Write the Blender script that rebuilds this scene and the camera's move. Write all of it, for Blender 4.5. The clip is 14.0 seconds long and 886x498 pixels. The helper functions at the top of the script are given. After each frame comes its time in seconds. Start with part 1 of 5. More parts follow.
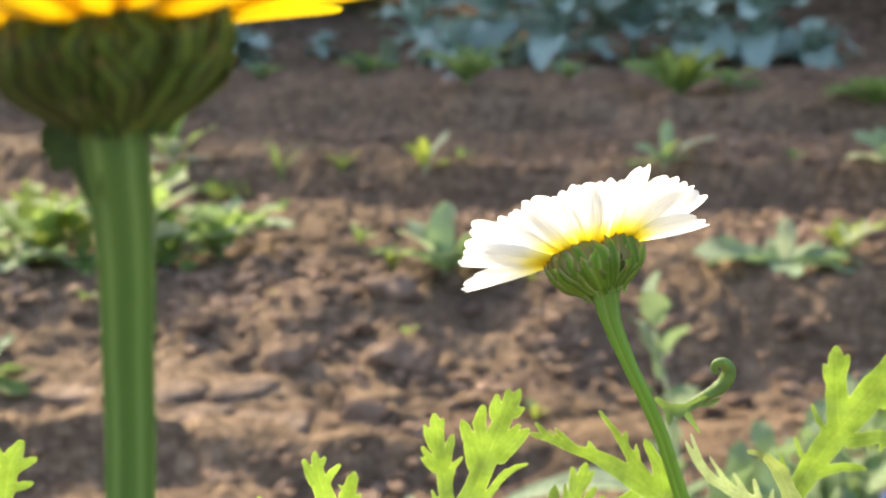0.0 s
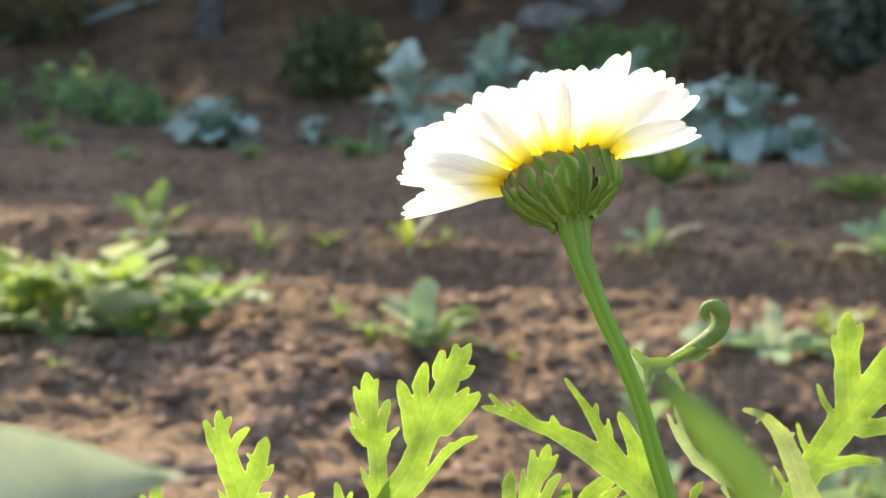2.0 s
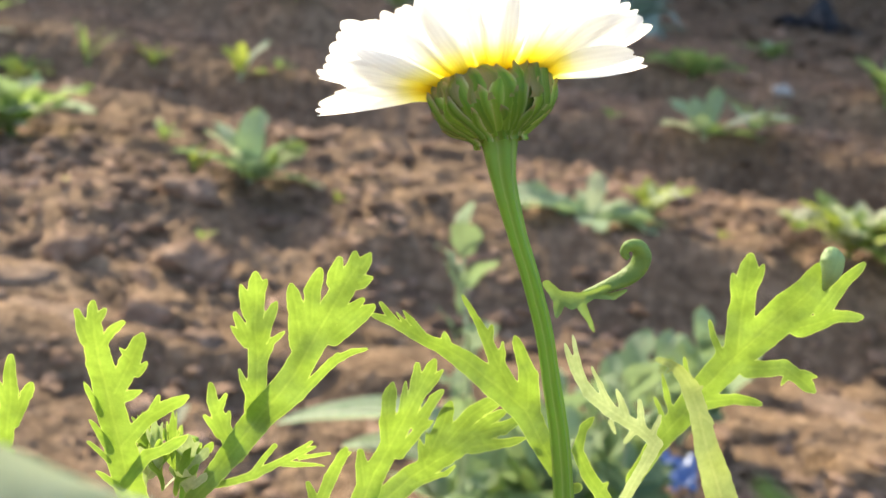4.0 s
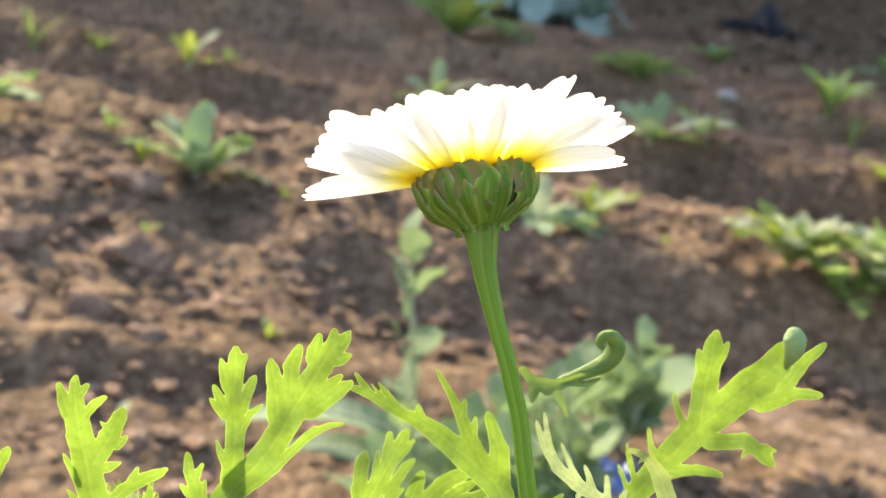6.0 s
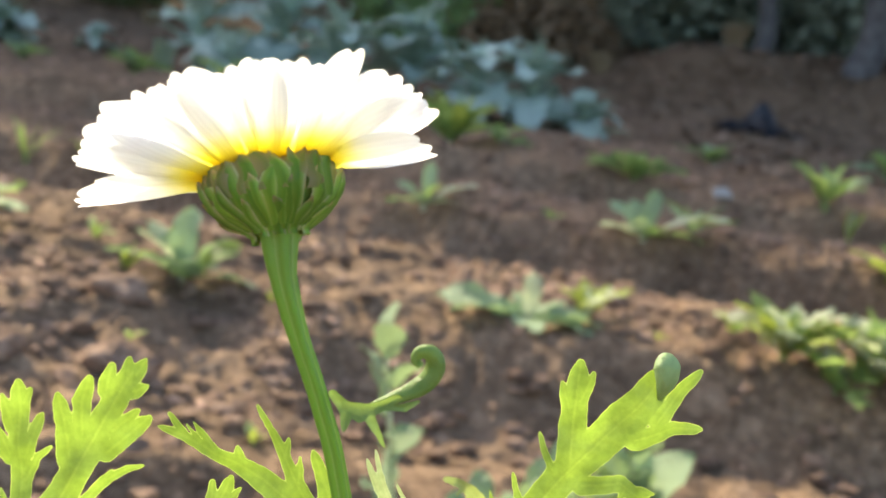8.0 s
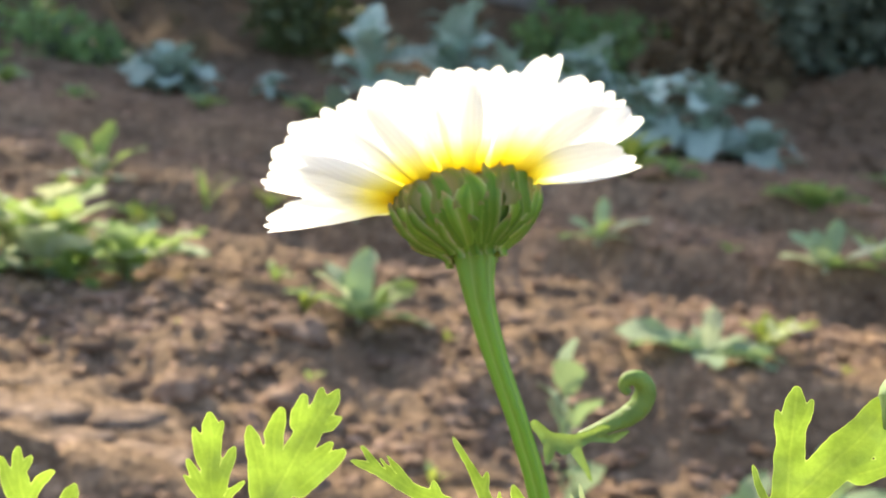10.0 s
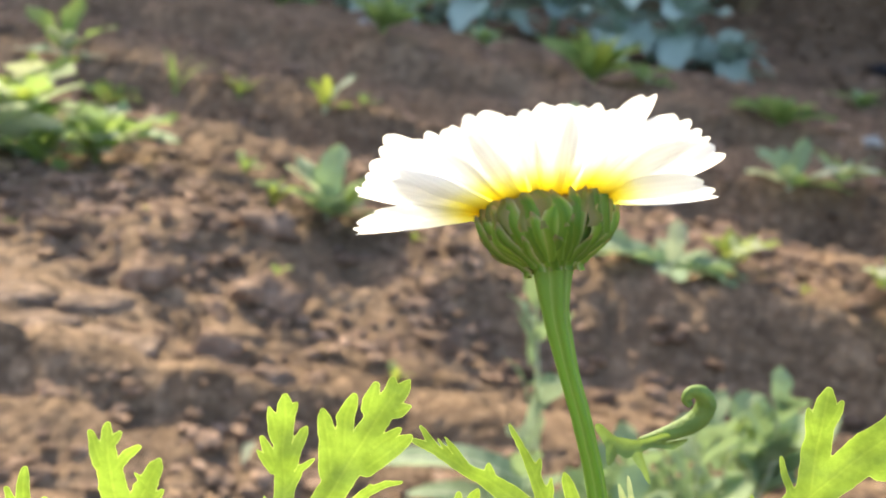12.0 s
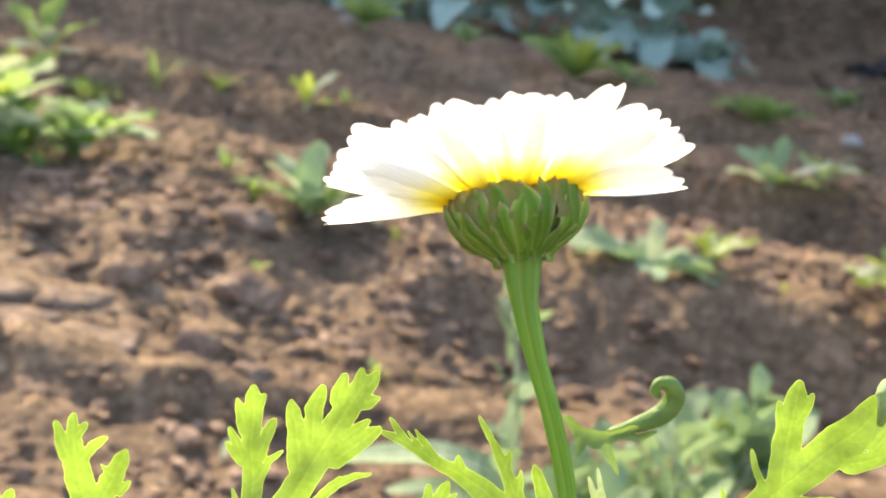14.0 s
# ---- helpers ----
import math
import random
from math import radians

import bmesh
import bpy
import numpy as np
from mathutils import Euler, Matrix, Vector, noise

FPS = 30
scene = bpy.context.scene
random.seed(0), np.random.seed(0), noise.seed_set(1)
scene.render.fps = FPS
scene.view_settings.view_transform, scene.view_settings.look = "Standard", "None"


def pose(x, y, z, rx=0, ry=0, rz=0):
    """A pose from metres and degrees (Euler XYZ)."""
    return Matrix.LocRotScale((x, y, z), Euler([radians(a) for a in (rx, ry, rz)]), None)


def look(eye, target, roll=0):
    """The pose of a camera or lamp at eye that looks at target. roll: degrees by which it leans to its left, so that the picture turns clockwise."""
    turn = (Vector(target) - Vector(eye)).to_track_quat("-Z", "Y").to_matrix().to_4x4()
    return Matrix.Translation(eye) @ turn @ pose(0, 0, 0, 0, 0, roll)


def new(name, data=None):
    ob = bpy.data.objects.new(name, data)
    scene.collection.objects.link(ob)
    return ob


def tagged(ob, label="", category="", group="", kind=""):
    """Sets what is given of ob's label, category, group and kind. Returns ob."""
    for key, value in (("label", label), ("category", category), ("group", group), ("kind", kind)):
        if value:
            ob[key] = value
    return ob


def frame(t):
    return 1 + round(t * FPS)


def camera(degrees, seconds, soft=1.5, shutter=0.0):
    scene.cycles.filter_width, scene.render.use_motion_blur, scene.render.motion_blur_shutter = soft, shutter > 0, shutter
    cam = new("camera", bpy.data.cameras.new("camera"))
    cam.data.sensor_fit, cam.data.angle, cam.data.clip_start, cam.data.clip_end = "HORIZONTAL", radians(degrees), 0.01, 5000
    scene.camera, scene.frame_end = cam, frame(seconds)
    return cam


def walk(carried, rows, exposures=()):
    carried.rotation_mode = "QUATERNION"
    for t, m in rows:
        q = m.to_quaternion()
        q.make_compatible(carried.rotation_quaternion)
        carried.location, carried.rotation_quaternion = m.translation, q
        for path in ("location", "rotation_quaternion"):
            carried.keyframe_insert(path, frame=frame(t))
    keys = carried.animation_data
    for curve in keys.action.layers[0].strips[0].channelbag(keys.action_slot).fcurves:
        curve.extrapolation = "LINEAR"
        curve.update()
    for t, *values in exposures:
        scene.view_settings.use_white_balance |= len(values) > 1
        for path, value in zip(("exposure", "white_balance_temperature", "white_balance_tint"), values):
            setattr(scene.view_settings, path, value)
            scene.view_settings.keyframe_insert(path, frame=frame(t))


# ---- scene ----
cam = camera(36.0, 14.0, soft=1.5)
cam.data.dof.use_dof = True
cam.data.dof.focus_distance = 0.22
cam.data.dof.aperture_fstop = 33.0

# seconds, place in metres, heading to the left of +y, pitch and roll in degrees
ROUTE = (
    (0, 0.0206, -0.2541, 0.6150, 12.04, -12.98, -2.30),
    (0.5, 0.0215, -0.2439, 0.6035, 12.91, -12.22, -2.31),
    (1, 0.0231, -0.2339, 0.5949, 13.24, -11.65, -2.08),
    (1.5, 0.0224, -0.2248, 0.5858, 12.27, -10.79, -1.68),
    (2, 0.0198, -0.2146, 0.5764, 11.36, -9.05, -0.53),
    (2.5, 0.0206, -0.2112, 0.5722, 11.33, -9.12, 0.40),
    (3, 0.0174, -0.2040, 0.5726, 9.96, -11.04, 2.34),
    (3.5, 0.0089, -0.2004, 0.5762, 8.38, -12.56, 4.76),
    (4, 0.0027, -0.2001, 0.5841, 3.21, -15.49, 7.29),
    (4.2, -0.0018, -0.1998, 0.5866, 2.42, -14.96, 8.31),
    (6.3, -0.0053, -0.2013, 0.5987, 0.34, -15.56, 9.49),
    (6.5, -0.0010, -0.2000, 0.5986, -0.02, -15.44, 9.45),
    (7, 0.0105, -0.1954, 0.5961, -0.58, -13.41, 9.62),
    (7.5, 0.0170, -0.1887, 0.5899, 0.47, -12.28, 8.85),
    (8, 0.0252, -0.1798, 0.5828, 1.63, -11.03, 7.90),
    (8.5, 0.0226, -0.1745, 0.5799, 5.16, -10.16, 6.75),
    (8.7, 0.0234, -0.1700, 0.5773, 6.26, -9.98, 6.23),
    (10.8, 0.0180, -0.1703, 0.5802, 9.48, -10.84, 5.29),
    (11, 0.0171, -0.1735, 0.5833, 8.52, -12.87, 6.14),
    (11.5, 0.0121, -0.1751, 0.5873, 7.16, -16.13, 7.73),
    (12, 0.0040, -0.1794, 0.5934, 6.82, -14.55, 8.66),
    (12.5, 0.0023, -0.1783, 0.5941, 6.49, -14.78, 9.13),
    (13, -0.0015, -0.1788, 0.5951, 5.94, -15.03, 9.36),
    (13.5, -0.0009, -0.1791, 0.5937, 5.91, -14.51, 9.77),
    (14, 0.0058, -0.1785, 0.5925, 6.02, -14.53, 9.04),
)


def aimed(x, y, z, heading, pitch, roll):
    a, p = radians(heading), radians(pitch)
    ahead = Vector((-math.sin(a) * math.cos(p), math.cos(a) * math.cos(p), math.sin(p)))
    return look((x, y, z), Vector((x, y, z)) + ahead, roll)


# the lens opens a little where the soil fills the view
walk(cam, [(r[0], aimed(*r[1:])) for r in ROUTE], ((0.0, 1.30), (1.9, 1.32), (2.5, 1.49), (3.2, 1.37), (7.0, 1.37), (8.5, 1.38), (11.0, 1.42), (12.0, 1.42), (12.5, 1.48), (13.0, 1.48), (14.0, 1.56)))

# ---- world and sun ----
SUN_AZ, SUN_EL = radians(-40.0), radians(31.0)  # clockwise from +y, above the horizon
to_sun = Vector((math.sin(SUN_AZ) * math.cos(SUN_EL), math.cos(SUN_AZ) * math.cos(SUN_EL), math.sin(SUN_EL)))
world = bpy.data.worlds.new("sky")
scene.world = world
world.use_nodes = True
sky = world.node_tree.nodes.new("ShaderNodeTexSky")
sky.sky_type, sky.sun_disc, sky.sun_elevation, sky.sun_rotation = "NISHITA", False, SUN_EL, SUN_AZ
sky.dust_density, sky.ozone_density = 2.5, 0.8
world.node_tree.links.new(sky.outputs[0], world.node_tree.nodes["Background"].inputs[0])
world.node_tree.nodes["Background"].inputs[1].default_value = 0.15
sun = new("sun", bpy.data.lights.new("sun", "SUN"))
sun.data.energy, sun.data.angle, sun.data.color = 3.8, radians(1.6), (1.0, 0.885, 0.61)
sun.matrix_world = look(to_sun * 30, (0, 0, 0))
scene.view_settings.exposure = 1.32

# ---- materials ----
def nodes_of(name):
    m = bpy.data.materials.new(name)
    m.use_nodes = True
    return m, m.node_tree.nodes, m.node_tree.links


def ramp_of(n, stops):
    r = n.new("ShaderNodeValToRGB")
    while len(r.color_ramp.elements) < len(stops):
        r.color_ramp.elements.new(0.5)
    for e, (p, c) in zip(r.color_ramp.elements, stops):
        e.position, e.color = p, (*c, 1)
    return r


def noise_of(n, l, coord, scale, detail=4.0, rough=0.55):
    t = n.new("ShaderNodeTexNoise")
    t.inputs["Scale"].default_value, t.inputs["Detail"].default_value, t.inputs["Roughness"].default_value = scale, detail, rough
    l.new(coord, t.inputs["Vector"])
    return t.outputs["Fac"]


def mixed(n, l, fac, a, b, mode="MIX"):
    m = n.new("ShaderNodeMix")
    m.data_type, m.blend_type = "RGBA", mode
    for v, s in ((fac, m.inputs[0]), (a, m.inputs[6]), (b, m.inputs[7])):
        if isinstance(v, tuple):
            s.default_value = (*v, 1)
        elif isinstance(v, float):
            s.default_value = v
        else:
            l.new(v, s)
    return m.outputs[2]


def bumped(n, l, height, strength, distance, target):
    b = n.new("ShaderNodeBump")
    b.inputs["Strength"].default_value, b.inputs["Distance"].default_value = strength, distance
    l.new(height, b.inputs["Height"])
    l.new(b.outputs[0], target)
    return b


def cells_of(n, l, coord, scale, feature="F1"):
    t = n.new("ShaderNodeTexVoronoi")
    t.feature = feature
    t.inputs["Scale"].default_value, t.inputs["Randomness"].default_value = scale, 1.0
    l.new(coord, t.inputs["Vector"])
    return t


def soil_material(name, dark, mid, pale, scale=1.0, islands=False):
    m, n, l = nodes_of(name)
    p = n["Principled BSDF"]
    co = n.new("ShaderNodeTexCoord").outputs["Object"]
    big = noise_of(n, l, co, 2.2 * scale, 5)
    fine = noise_of(n, l, co, 38 * scale, 6, 0.7)
    grit = noise_of(n, l, co, 260 * scale, 3, 0.7)
    warped = n.new("ShaderNodeMix")
    warped.data_type = "VECTOR"
    warped.inputs[0].default_value = 0.035
    wn = n.new("ShaderNodeTexNoise")
    wn.inputs["Scale"].default_value = 30 * scale
    l.new(co, wn.inputs["Vector"])
    l.new(co, warped.inputs[4]), l.new(wn.outputs["Color"], warped.inputs[5])
    crumb = cells_of(n, l, warped.outputs[1], 62 * scale)
    speck = cells_of(n, l, co, 150 * scale)
    r1 = ramp_of(n, ((0.30, dark), (0.52, mid), (0.74, pale)))
    l.new(fine, r1.inputs[0])
    r2 = ramp_of(n, ((0.32, (0.66, 0.605, 0.56)), (0.68, (1.24, 1.165, 1.10))))
    l.new(big, r2.inputs[0])
    c = mixed(n, l, 1.0, r1.outputs[0], r2.outputs[0], "MULTIPLY")
    for cell, tones in ((crumb, ((0.0, (0.78, 0.76, 0.75)), (0.75, (1.08, 1.06, 1.04)), (1.0, (1.32, 1.30, 1.28)))), (speck, ((0.0, (0.85, 0.85, 0.85)), (0.80, (1.05, 1.05, 1.05)), (1.0, (1.6, 1.6, 1.6))))):
        bw = n.new("ShaderNodeSeparateColor")
        l.new(cell.outputs["Color"], bw.inputs[0])
        rc = ramp_of(n, tones)
        l.new(bw.outputs[0], rc.inputs[0])
        c = mixed(n, l, 1.0, c, rc.outputs[0], "MULTIPLY")
    if islands:
        g = n.new("ShaderNodeNewGeometry")
        r3 = ramp_of(n, ((0.0, (0.74, 0.72, 0.70)), (0.5, (0.98, 0.97, 0.96)), (0.86, (1.2, 1.18, 1.16)), (1.0, (1.6, 1.58, 1.56))))
        l.new(g.outputs["Random Per Island"], r3.inputs[0])
        c = mixed(n, l, 1.0, c, r3.outputs[0], "MULTIPLY")
    l.new(c, p.inputs["Base Color"])
    p.inputs["Roughness"].default_value = 0.95
    p.inputs["Specular IOR Level"].default_value = 0.15
    s = n.new("ShaderNodeMath")
    s.operation = "ADD"
    l.new(fine, s.inputs[0]), l.new(grit, s.inputs[1])
    d = n.new("ShaderNodeMath")
    d.operation, d.inputs[1].default_value = "MULTIPLY_ADD", -1.3
    l.new(crumb.outputs["Distance"], d.inputs[0]), l.new(s.outputs[0], d.inputs[2])
    bumped(n, l, d.outputs[0], 0.75, 0.006, p.inputs["Normal"])
    return m


def leaf_material(name, low, high, glow, share=0.45, scale=160.0, rough=0.5, gloss=0.4, along=None, per_object=0.0, rim=None):
    """A thin leaf: its two face colours mottled together, and the light that comes through it."""
    m, n, l = nodes_of(name)
    p, out = n["Principled BSDF"], n["Material Output"]
    tc = n.new("ShaderNodeTexCoord")
    co = tc.outputs["Object"]
    a = noise_of(n, l, co, scale, 2 if rim else 5, 0.5 if rim else 0.6)
    b = noise_of(n, l, co, scale * (4.5 if rim else 6), 3 if rim else 4, 0.6)
    r = ramp_of(n, ((0.34, low), (0.62, high)))
    l.new(a, r.inputs[0])
    c = r.outputs[0]
    if along:  # veins along and across the blade, by its own length and width
        w = n.new("ShaderNodeTexWave")
        w.wave_type, w.bands_direction = "BANDS", "Y"
        w.inputs["Scale"].default_value, w.inputs["Distortion"].default_value, w.inputs["Detail"].default_value = along, 2.5, 2
        l.new(tc.outputs["UV"], w.inputs["Vector"])
        rv = ramp_of(n, ((0.0, (1, 1, 1)), (0.86, (1, 1, 1)), (1.0, (1.35, 1.3, 1.25))))
        l.new(w.outputs["Fac"], rv.inputs[0])
        c = mixed(n, l, 1.0, c, rv.outputs[0], "MULTIPLY")
    tint = None
    if rim:  # paler margin and midrib of a cut leaf, by the distance from its edge
        sp = n.new("ShaderNodeSeparateXYZ")
        l.new(tc.outputs["UV"], sp.inputs[0])
        rr = ramp_of(n, ((0.0, rim), (0.035, rim), (0.075, (1.0, 1.0, 1.0)), (0.45, (0.97, 0.98, 0.96)), (0.8, (1.0, 1.0, 1.0)), (1.0, (1.06, 1.04, 1.06))))
        l.new(sp.outputs["X"], rr.inputs[0])
        rv = ramp_of(n, ((0.0, (1.10, 1.07, 1.12)), (0.14, (1.06, 1.04, 1.06)), (0.30, (0.95, 0.965, 0.94)), (0.55, (0.975, 0.98, 0.97)), (1.0, (1.02, 1.02, 1.02))))
        l.new(sp.outputs["Y"], rv.inputs[0])
        tint = mixed(n, l, 1.0, rr.outputs[0], rv.outputs[0], "MULTIPLY")
        rb = ramp_of(n, ((0.36, (0.91, 0.92, 0.91)), (0.64, (1.06, 1.055, 1.06))))
        l.new(b, rb.inputs[0])
        tint = mixed(n, l, 1.0, tint, rb.outputs[0], "MULTIPLY")
        c = mixed(n, l, 1.0, c, tint, "MULTIPLY")
    if per_object:
        o = n.new("ShaderNodeObjectInfo")
        ro = ramp_of(n, ((0.0, (1 - per_object, 1 - per_object, 1 - per_object)), (1.0, (1 + per_object, 1 + 0.8 * per_object, 1 + per_object))))
        l.new(o.outputs["Random"], ro.inputs[0])
        c = mixed(n, l, 1.0, c, ro.outputs[0], "MULTIPLY")
    l.new(c, p.inputs["Base Color"])
    p.inputs["Roughness"].default_value, p.inputs["Specular IOR Level"].default_value = rough, gloss
    t = n.new("ShaderNodeBsdfTranslucent")
    rt = ramp_of(n, ((0.28, tuple(0.74 * v for v in glow)), (0.66, glow)))
    l.new(a, rt.inputs[0])
    l.new(mixed(n, l, 1.0, rt.outputs[0], tint, "MULTIPLY") if tint else rt.outputs[0], t.inputs[0])
    x = n.new("ShaderNodeMixShader")
    x.inputs[0].default_value = share
    l.new(p.outputs[0], x.inputs[1]), l.new(t.outputs[0], x.inputs[2]), l.new(x.outputs[0], out.inputs[0])
    bumped(n, l, b, 0.35 if rim else 0.6, 0.0006 if scale > 60 else 0.004, p.inputs["Normal"])
    return m


def banded_material(name, stops, glow, share, rough=0.5, axis="Y", fibres=0.0, tip=None, grain=2.6, ribs=0, uneven=0.10):
    """A petal, bract or ribbed stem: pigment bands along (Y) or across (X) the piece, with fine fibres."""
    m, n, l = nodes_of(name)
    p, out = n["Principled BSDF"], n["Material Output"]
    tc = n.new("ShaderNodeTexCoord")
    sep = n.new("ShaderNodeSeparateXYZ")
    l.new(tc.outputs["UV"], sep.inputs[0])
    v = noise_of(n, l, tc.outputs["Object"], 420, 3)
    add = n.new("ShaderNodeMath")
    add.operation, add.inputs[1].default_value = "MULTIPLY_ADD", uneven
    l.new(v, add.inputs[0]), l.new(sep.outputs[axis], add.inputs[2])
    r = ramp_of(n, stops)
    place = add.outputs[0]
    if ribs:  # the bands repeat from rib to rib round a stem
        sway = n.new("ShaderNodeMath")
        sway.operation, sway.inputs[1].default_value = "MULTIPLY", 0.16
        l.new(v, sway.inputs[0])
        times = n.new("ShaderNodeMath")
        times.operation, times.inputs[1].default_value = "MULTIPLY_ADD", float(ribs)
        l.new(sep.outputs["X"], times.inputs[0]), l.new(sway.outputs[0], times.inputs[2])
        rest = n.new("ShaderNodeMath")
        rest.operation = "FRACT"
        l.new(times.outputs[0], rest.inputs[0])
        place = rest.outputs[0]
    l.new(place, r.inputs[0])
    c = r.outputs[0]
    w = n.new("ShaderNodeTexWave")
    w.wave_type, w.bands_direction = "BANDS", "X"
    w.inputs["Scale"].default_value, w.inputs["Distortion"].default_value, w.inputs["Detail"].default_value = grain, 3.0, 2
    l.new(tc.outputs["UV"], w.inputs["Vector"])
    if tip:
        rt = ramp_of(n, ((0.80, (0, 0, 0)), (0.96, (1, 1, 1))))
        l.new(sep.outputs["Y"], rt.inputs[0])
        c = mixed(n, l, rt.outputs[0], c, tip)
    if fibres:
        rf = ramp_of(n, ((0.0, (1 - fibres, 1 - fibres, 1 - fibres)), (1.0, (1, 1, 1))))
        l.new(w.outputs["Fac"], rf.inputs[0])
        c = mixed(n, l, 1.0, c, rf.outputs[0], "MULTIPLY")
    if tip:
        o = n.new("ShaderNodeObjectInfo")
        ro = ramp_of(n, ((0.0, (0.72, 0.75, 0.7)), (1.0, (1.3, 1.22, 1.2))))
        l.new(o.outputs["Random"], ro.inputs[0])
        c = mixed(n, l, 1.0, c, ro.outputs[0], "MULTIPLY")
    l.new(c, p.inputs["Base Color"])
    p.inputs["Roughness"].default_value, p.inputs["Specular IOR Level"].default_value = rough, 0.3
    bumped(n, l, w.outputs["Fac"], 0.25, 0.0003, p.inputs["Normal"])
    if share:
        t = n.new("ShaderNodeBsdfTranslucent")
        g = mixed(n, l, 1.0, c, glow, "MULTIPLY")
        l.new(g, t.inputs[0])
        x = n.new("ShaderNodeMixShader")
        x.inputs[0].default_value = share
        l.new(p.outputs[0], x.inputs[1]), l.new(t.outputs[0], x.inputs[2]), l.new(x.outputs[0], out.inputs[0])
    return m


def plain_material(name, a, b, scale, rough=0.8, bump=0.5, depth=0.004, spec=0.3):
    m, n, l = nodes_of(name)
    p = n["Principled BSDF"]
    co = n.new("ShaderNodeTexCoord").outputs["Object"]
    f = noise_of(n, l, co, scale, 6, 0.65)
    r = ramp_of(n, ((0.3, a), (0.7, b)))
    l.new(f, r.inputs[0])
    l.new(r.outputs[0], p.inputs["Base Color"])
    p.inputs["Roughness"].default_value, p.inputs["Specular IOR Level"].default_value = rough, spec
    bumped(n, l, f, bump, depth, p.inputs["Normal"])
    return m


SOIL = soil_material("soil", (0.139, 0.096, 0.065), (0.228, 0.162, 0.110), (0.367, 0.273, 0.196))
CLOD = soil_material("soil_clod", (0.190, 0.133, 0.101), (0.315, 0.227, 0.175), (0.50, 0.385, 0.31), 1.6, True)
DAISY_LEAF = leaf_material("daisy_leaf", (0.150, 0.255, 0.042), (0.245, 0.365, 0.078), (0.315, 0.480, 0.050), 0.50, 190.0, 0.40, 0.5, rim=(1.75, 1.5, 2.3))
PALE_LEAF = leaf_material("pale_leaf", (0.50, 0.57, 0.28), (0.60, 0.66, 0.38), (0.40, 0.50, 0.18), 0.40, 200.0, 0.5, 0.35, rim=(1.2, 1.15, 1.3))
GREY_LEAF = leaf_material("grey_leaf", (0.34, 0.42, 0.31), (0.46, 0.53, 0.42), (0.42, 0.50, 0.34), 0.35, 200.0, 0.55, 0.3)
CURL_LEAF = leaf_material("curled_leaf", (0.17, 0.28, 0.065), (0.26, 0.39, 0.11), (0.27, 0.39, 0.08), 0.34, 200.0, 0.4, 0.4)
BENT_LEAF = leaf_material("bent_leaf", (0.36, 0.44, 0.12), (0.46, 0.54, 0.19), (0.42, 0.50, 0.12), 0.42, 200.0, 0.45, 0.35, rim=(1.15, 1.12, 1.25))
ROLLED = leaf_material("rolled_leaf", (0.31, 0.44, 0.18), (0.42, 0.55, 0.26), (0.34, 0.48, 0.14), 0.4, 200.0, 0.45, 0.4)
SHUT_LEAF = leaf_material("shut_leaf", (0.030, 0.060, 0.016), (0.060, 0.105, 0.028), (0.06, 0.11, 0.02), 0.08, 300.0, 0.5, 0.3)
DARK_BLADE = leaf_material("dark_blade", (0.10, 0.20, 0.04), (0.17, 0.29, 0.06), (0.20, 0.34, 0.05), 0.35, 200.0, 0.5, 0.3)
STEM = banded_material("stem", ((0.0, (0.25, 0.43, 0.065)), (0.30, (0.27, 0.45, 0.07)), (0.44, (0.34, 0.51, 0.11)), (0.52, (0.41, 0.56, 0.16)), (0.62, (0.29, 0.47, 0.08)), (1.0, (0.25, 0.43, 0.065))), (0.95, 1.0, 0.45), 0.40, 0.36, "Y", 0.10, None, 2.2, 5)
DARK_STEM = banded_material("dark_stem", ((0.0, (0.145, 0.28, 0.07)), (0.30, (0.15, 0.29, 0.07)), (0.52, (0.25, 0.40, 0.13)), (0.74, (0.15, 0.29, 0.07)), (1.0, (0.145, 0.28, 0.07))), (0.9, 1.0, 0.5), 0.30, 0.42, "Y", 0.16, None, 1.9, 6)
PETAL = banded_material("white_petal", ((0.0, (0.42, 0.25, 0.03)), (0.07, (0.56, 0.38, 0.02)), (0.13, (0.74, 0.61, 0.03)), (0.21, (0.84, 0.77, 0.13)), (0.30, (0.87, 0.84, 0.42)), (0.42, (0.87, 0.86, 0.76)), (0.58, (0.86, 0.86, 0.84)), (1.0, (0.85, 0.85, 0.845))), (0.98, 0.99, 1.0), 0.66, 0.55, "Y", 0.05, None, 3.0)
YELLOW_PETAL = banded_material("yellow_petal", ((0.0, (0.34, 0.16, 0.010)), (0.06, (0.50, 0.26, 0.008)), (0.14, (0.78, 0.50, 0.006)), (0.38, (0.88, 0.64, 0.010)), (1.0, (0.90, 0.70, 0.012))), (1.0, 0.9, 0.6), 0.5, 0.55, "Y", 0.08)
BRACT = banded_material("bract", ((0.05, (0.50, 0.55, 0.30)), (0.13, (0.36, 0.47, 0.15)), (0.26, (0.23, 0.41, 0.06)), (0.48, (0.165, 0.33, 0.036)), (0.60, (0.14, 0.30, 0.03)), (0.78, (0.23, 0.41, 0.06)), (0.94, (0.36, 0.47, 0.15)), (1.0, (0.52, 0.56, 0.32))), (0.9, 1.0, 0.4), 0.34, 0.38, "X", 0.0, (0.42, 0.34, 0.18))
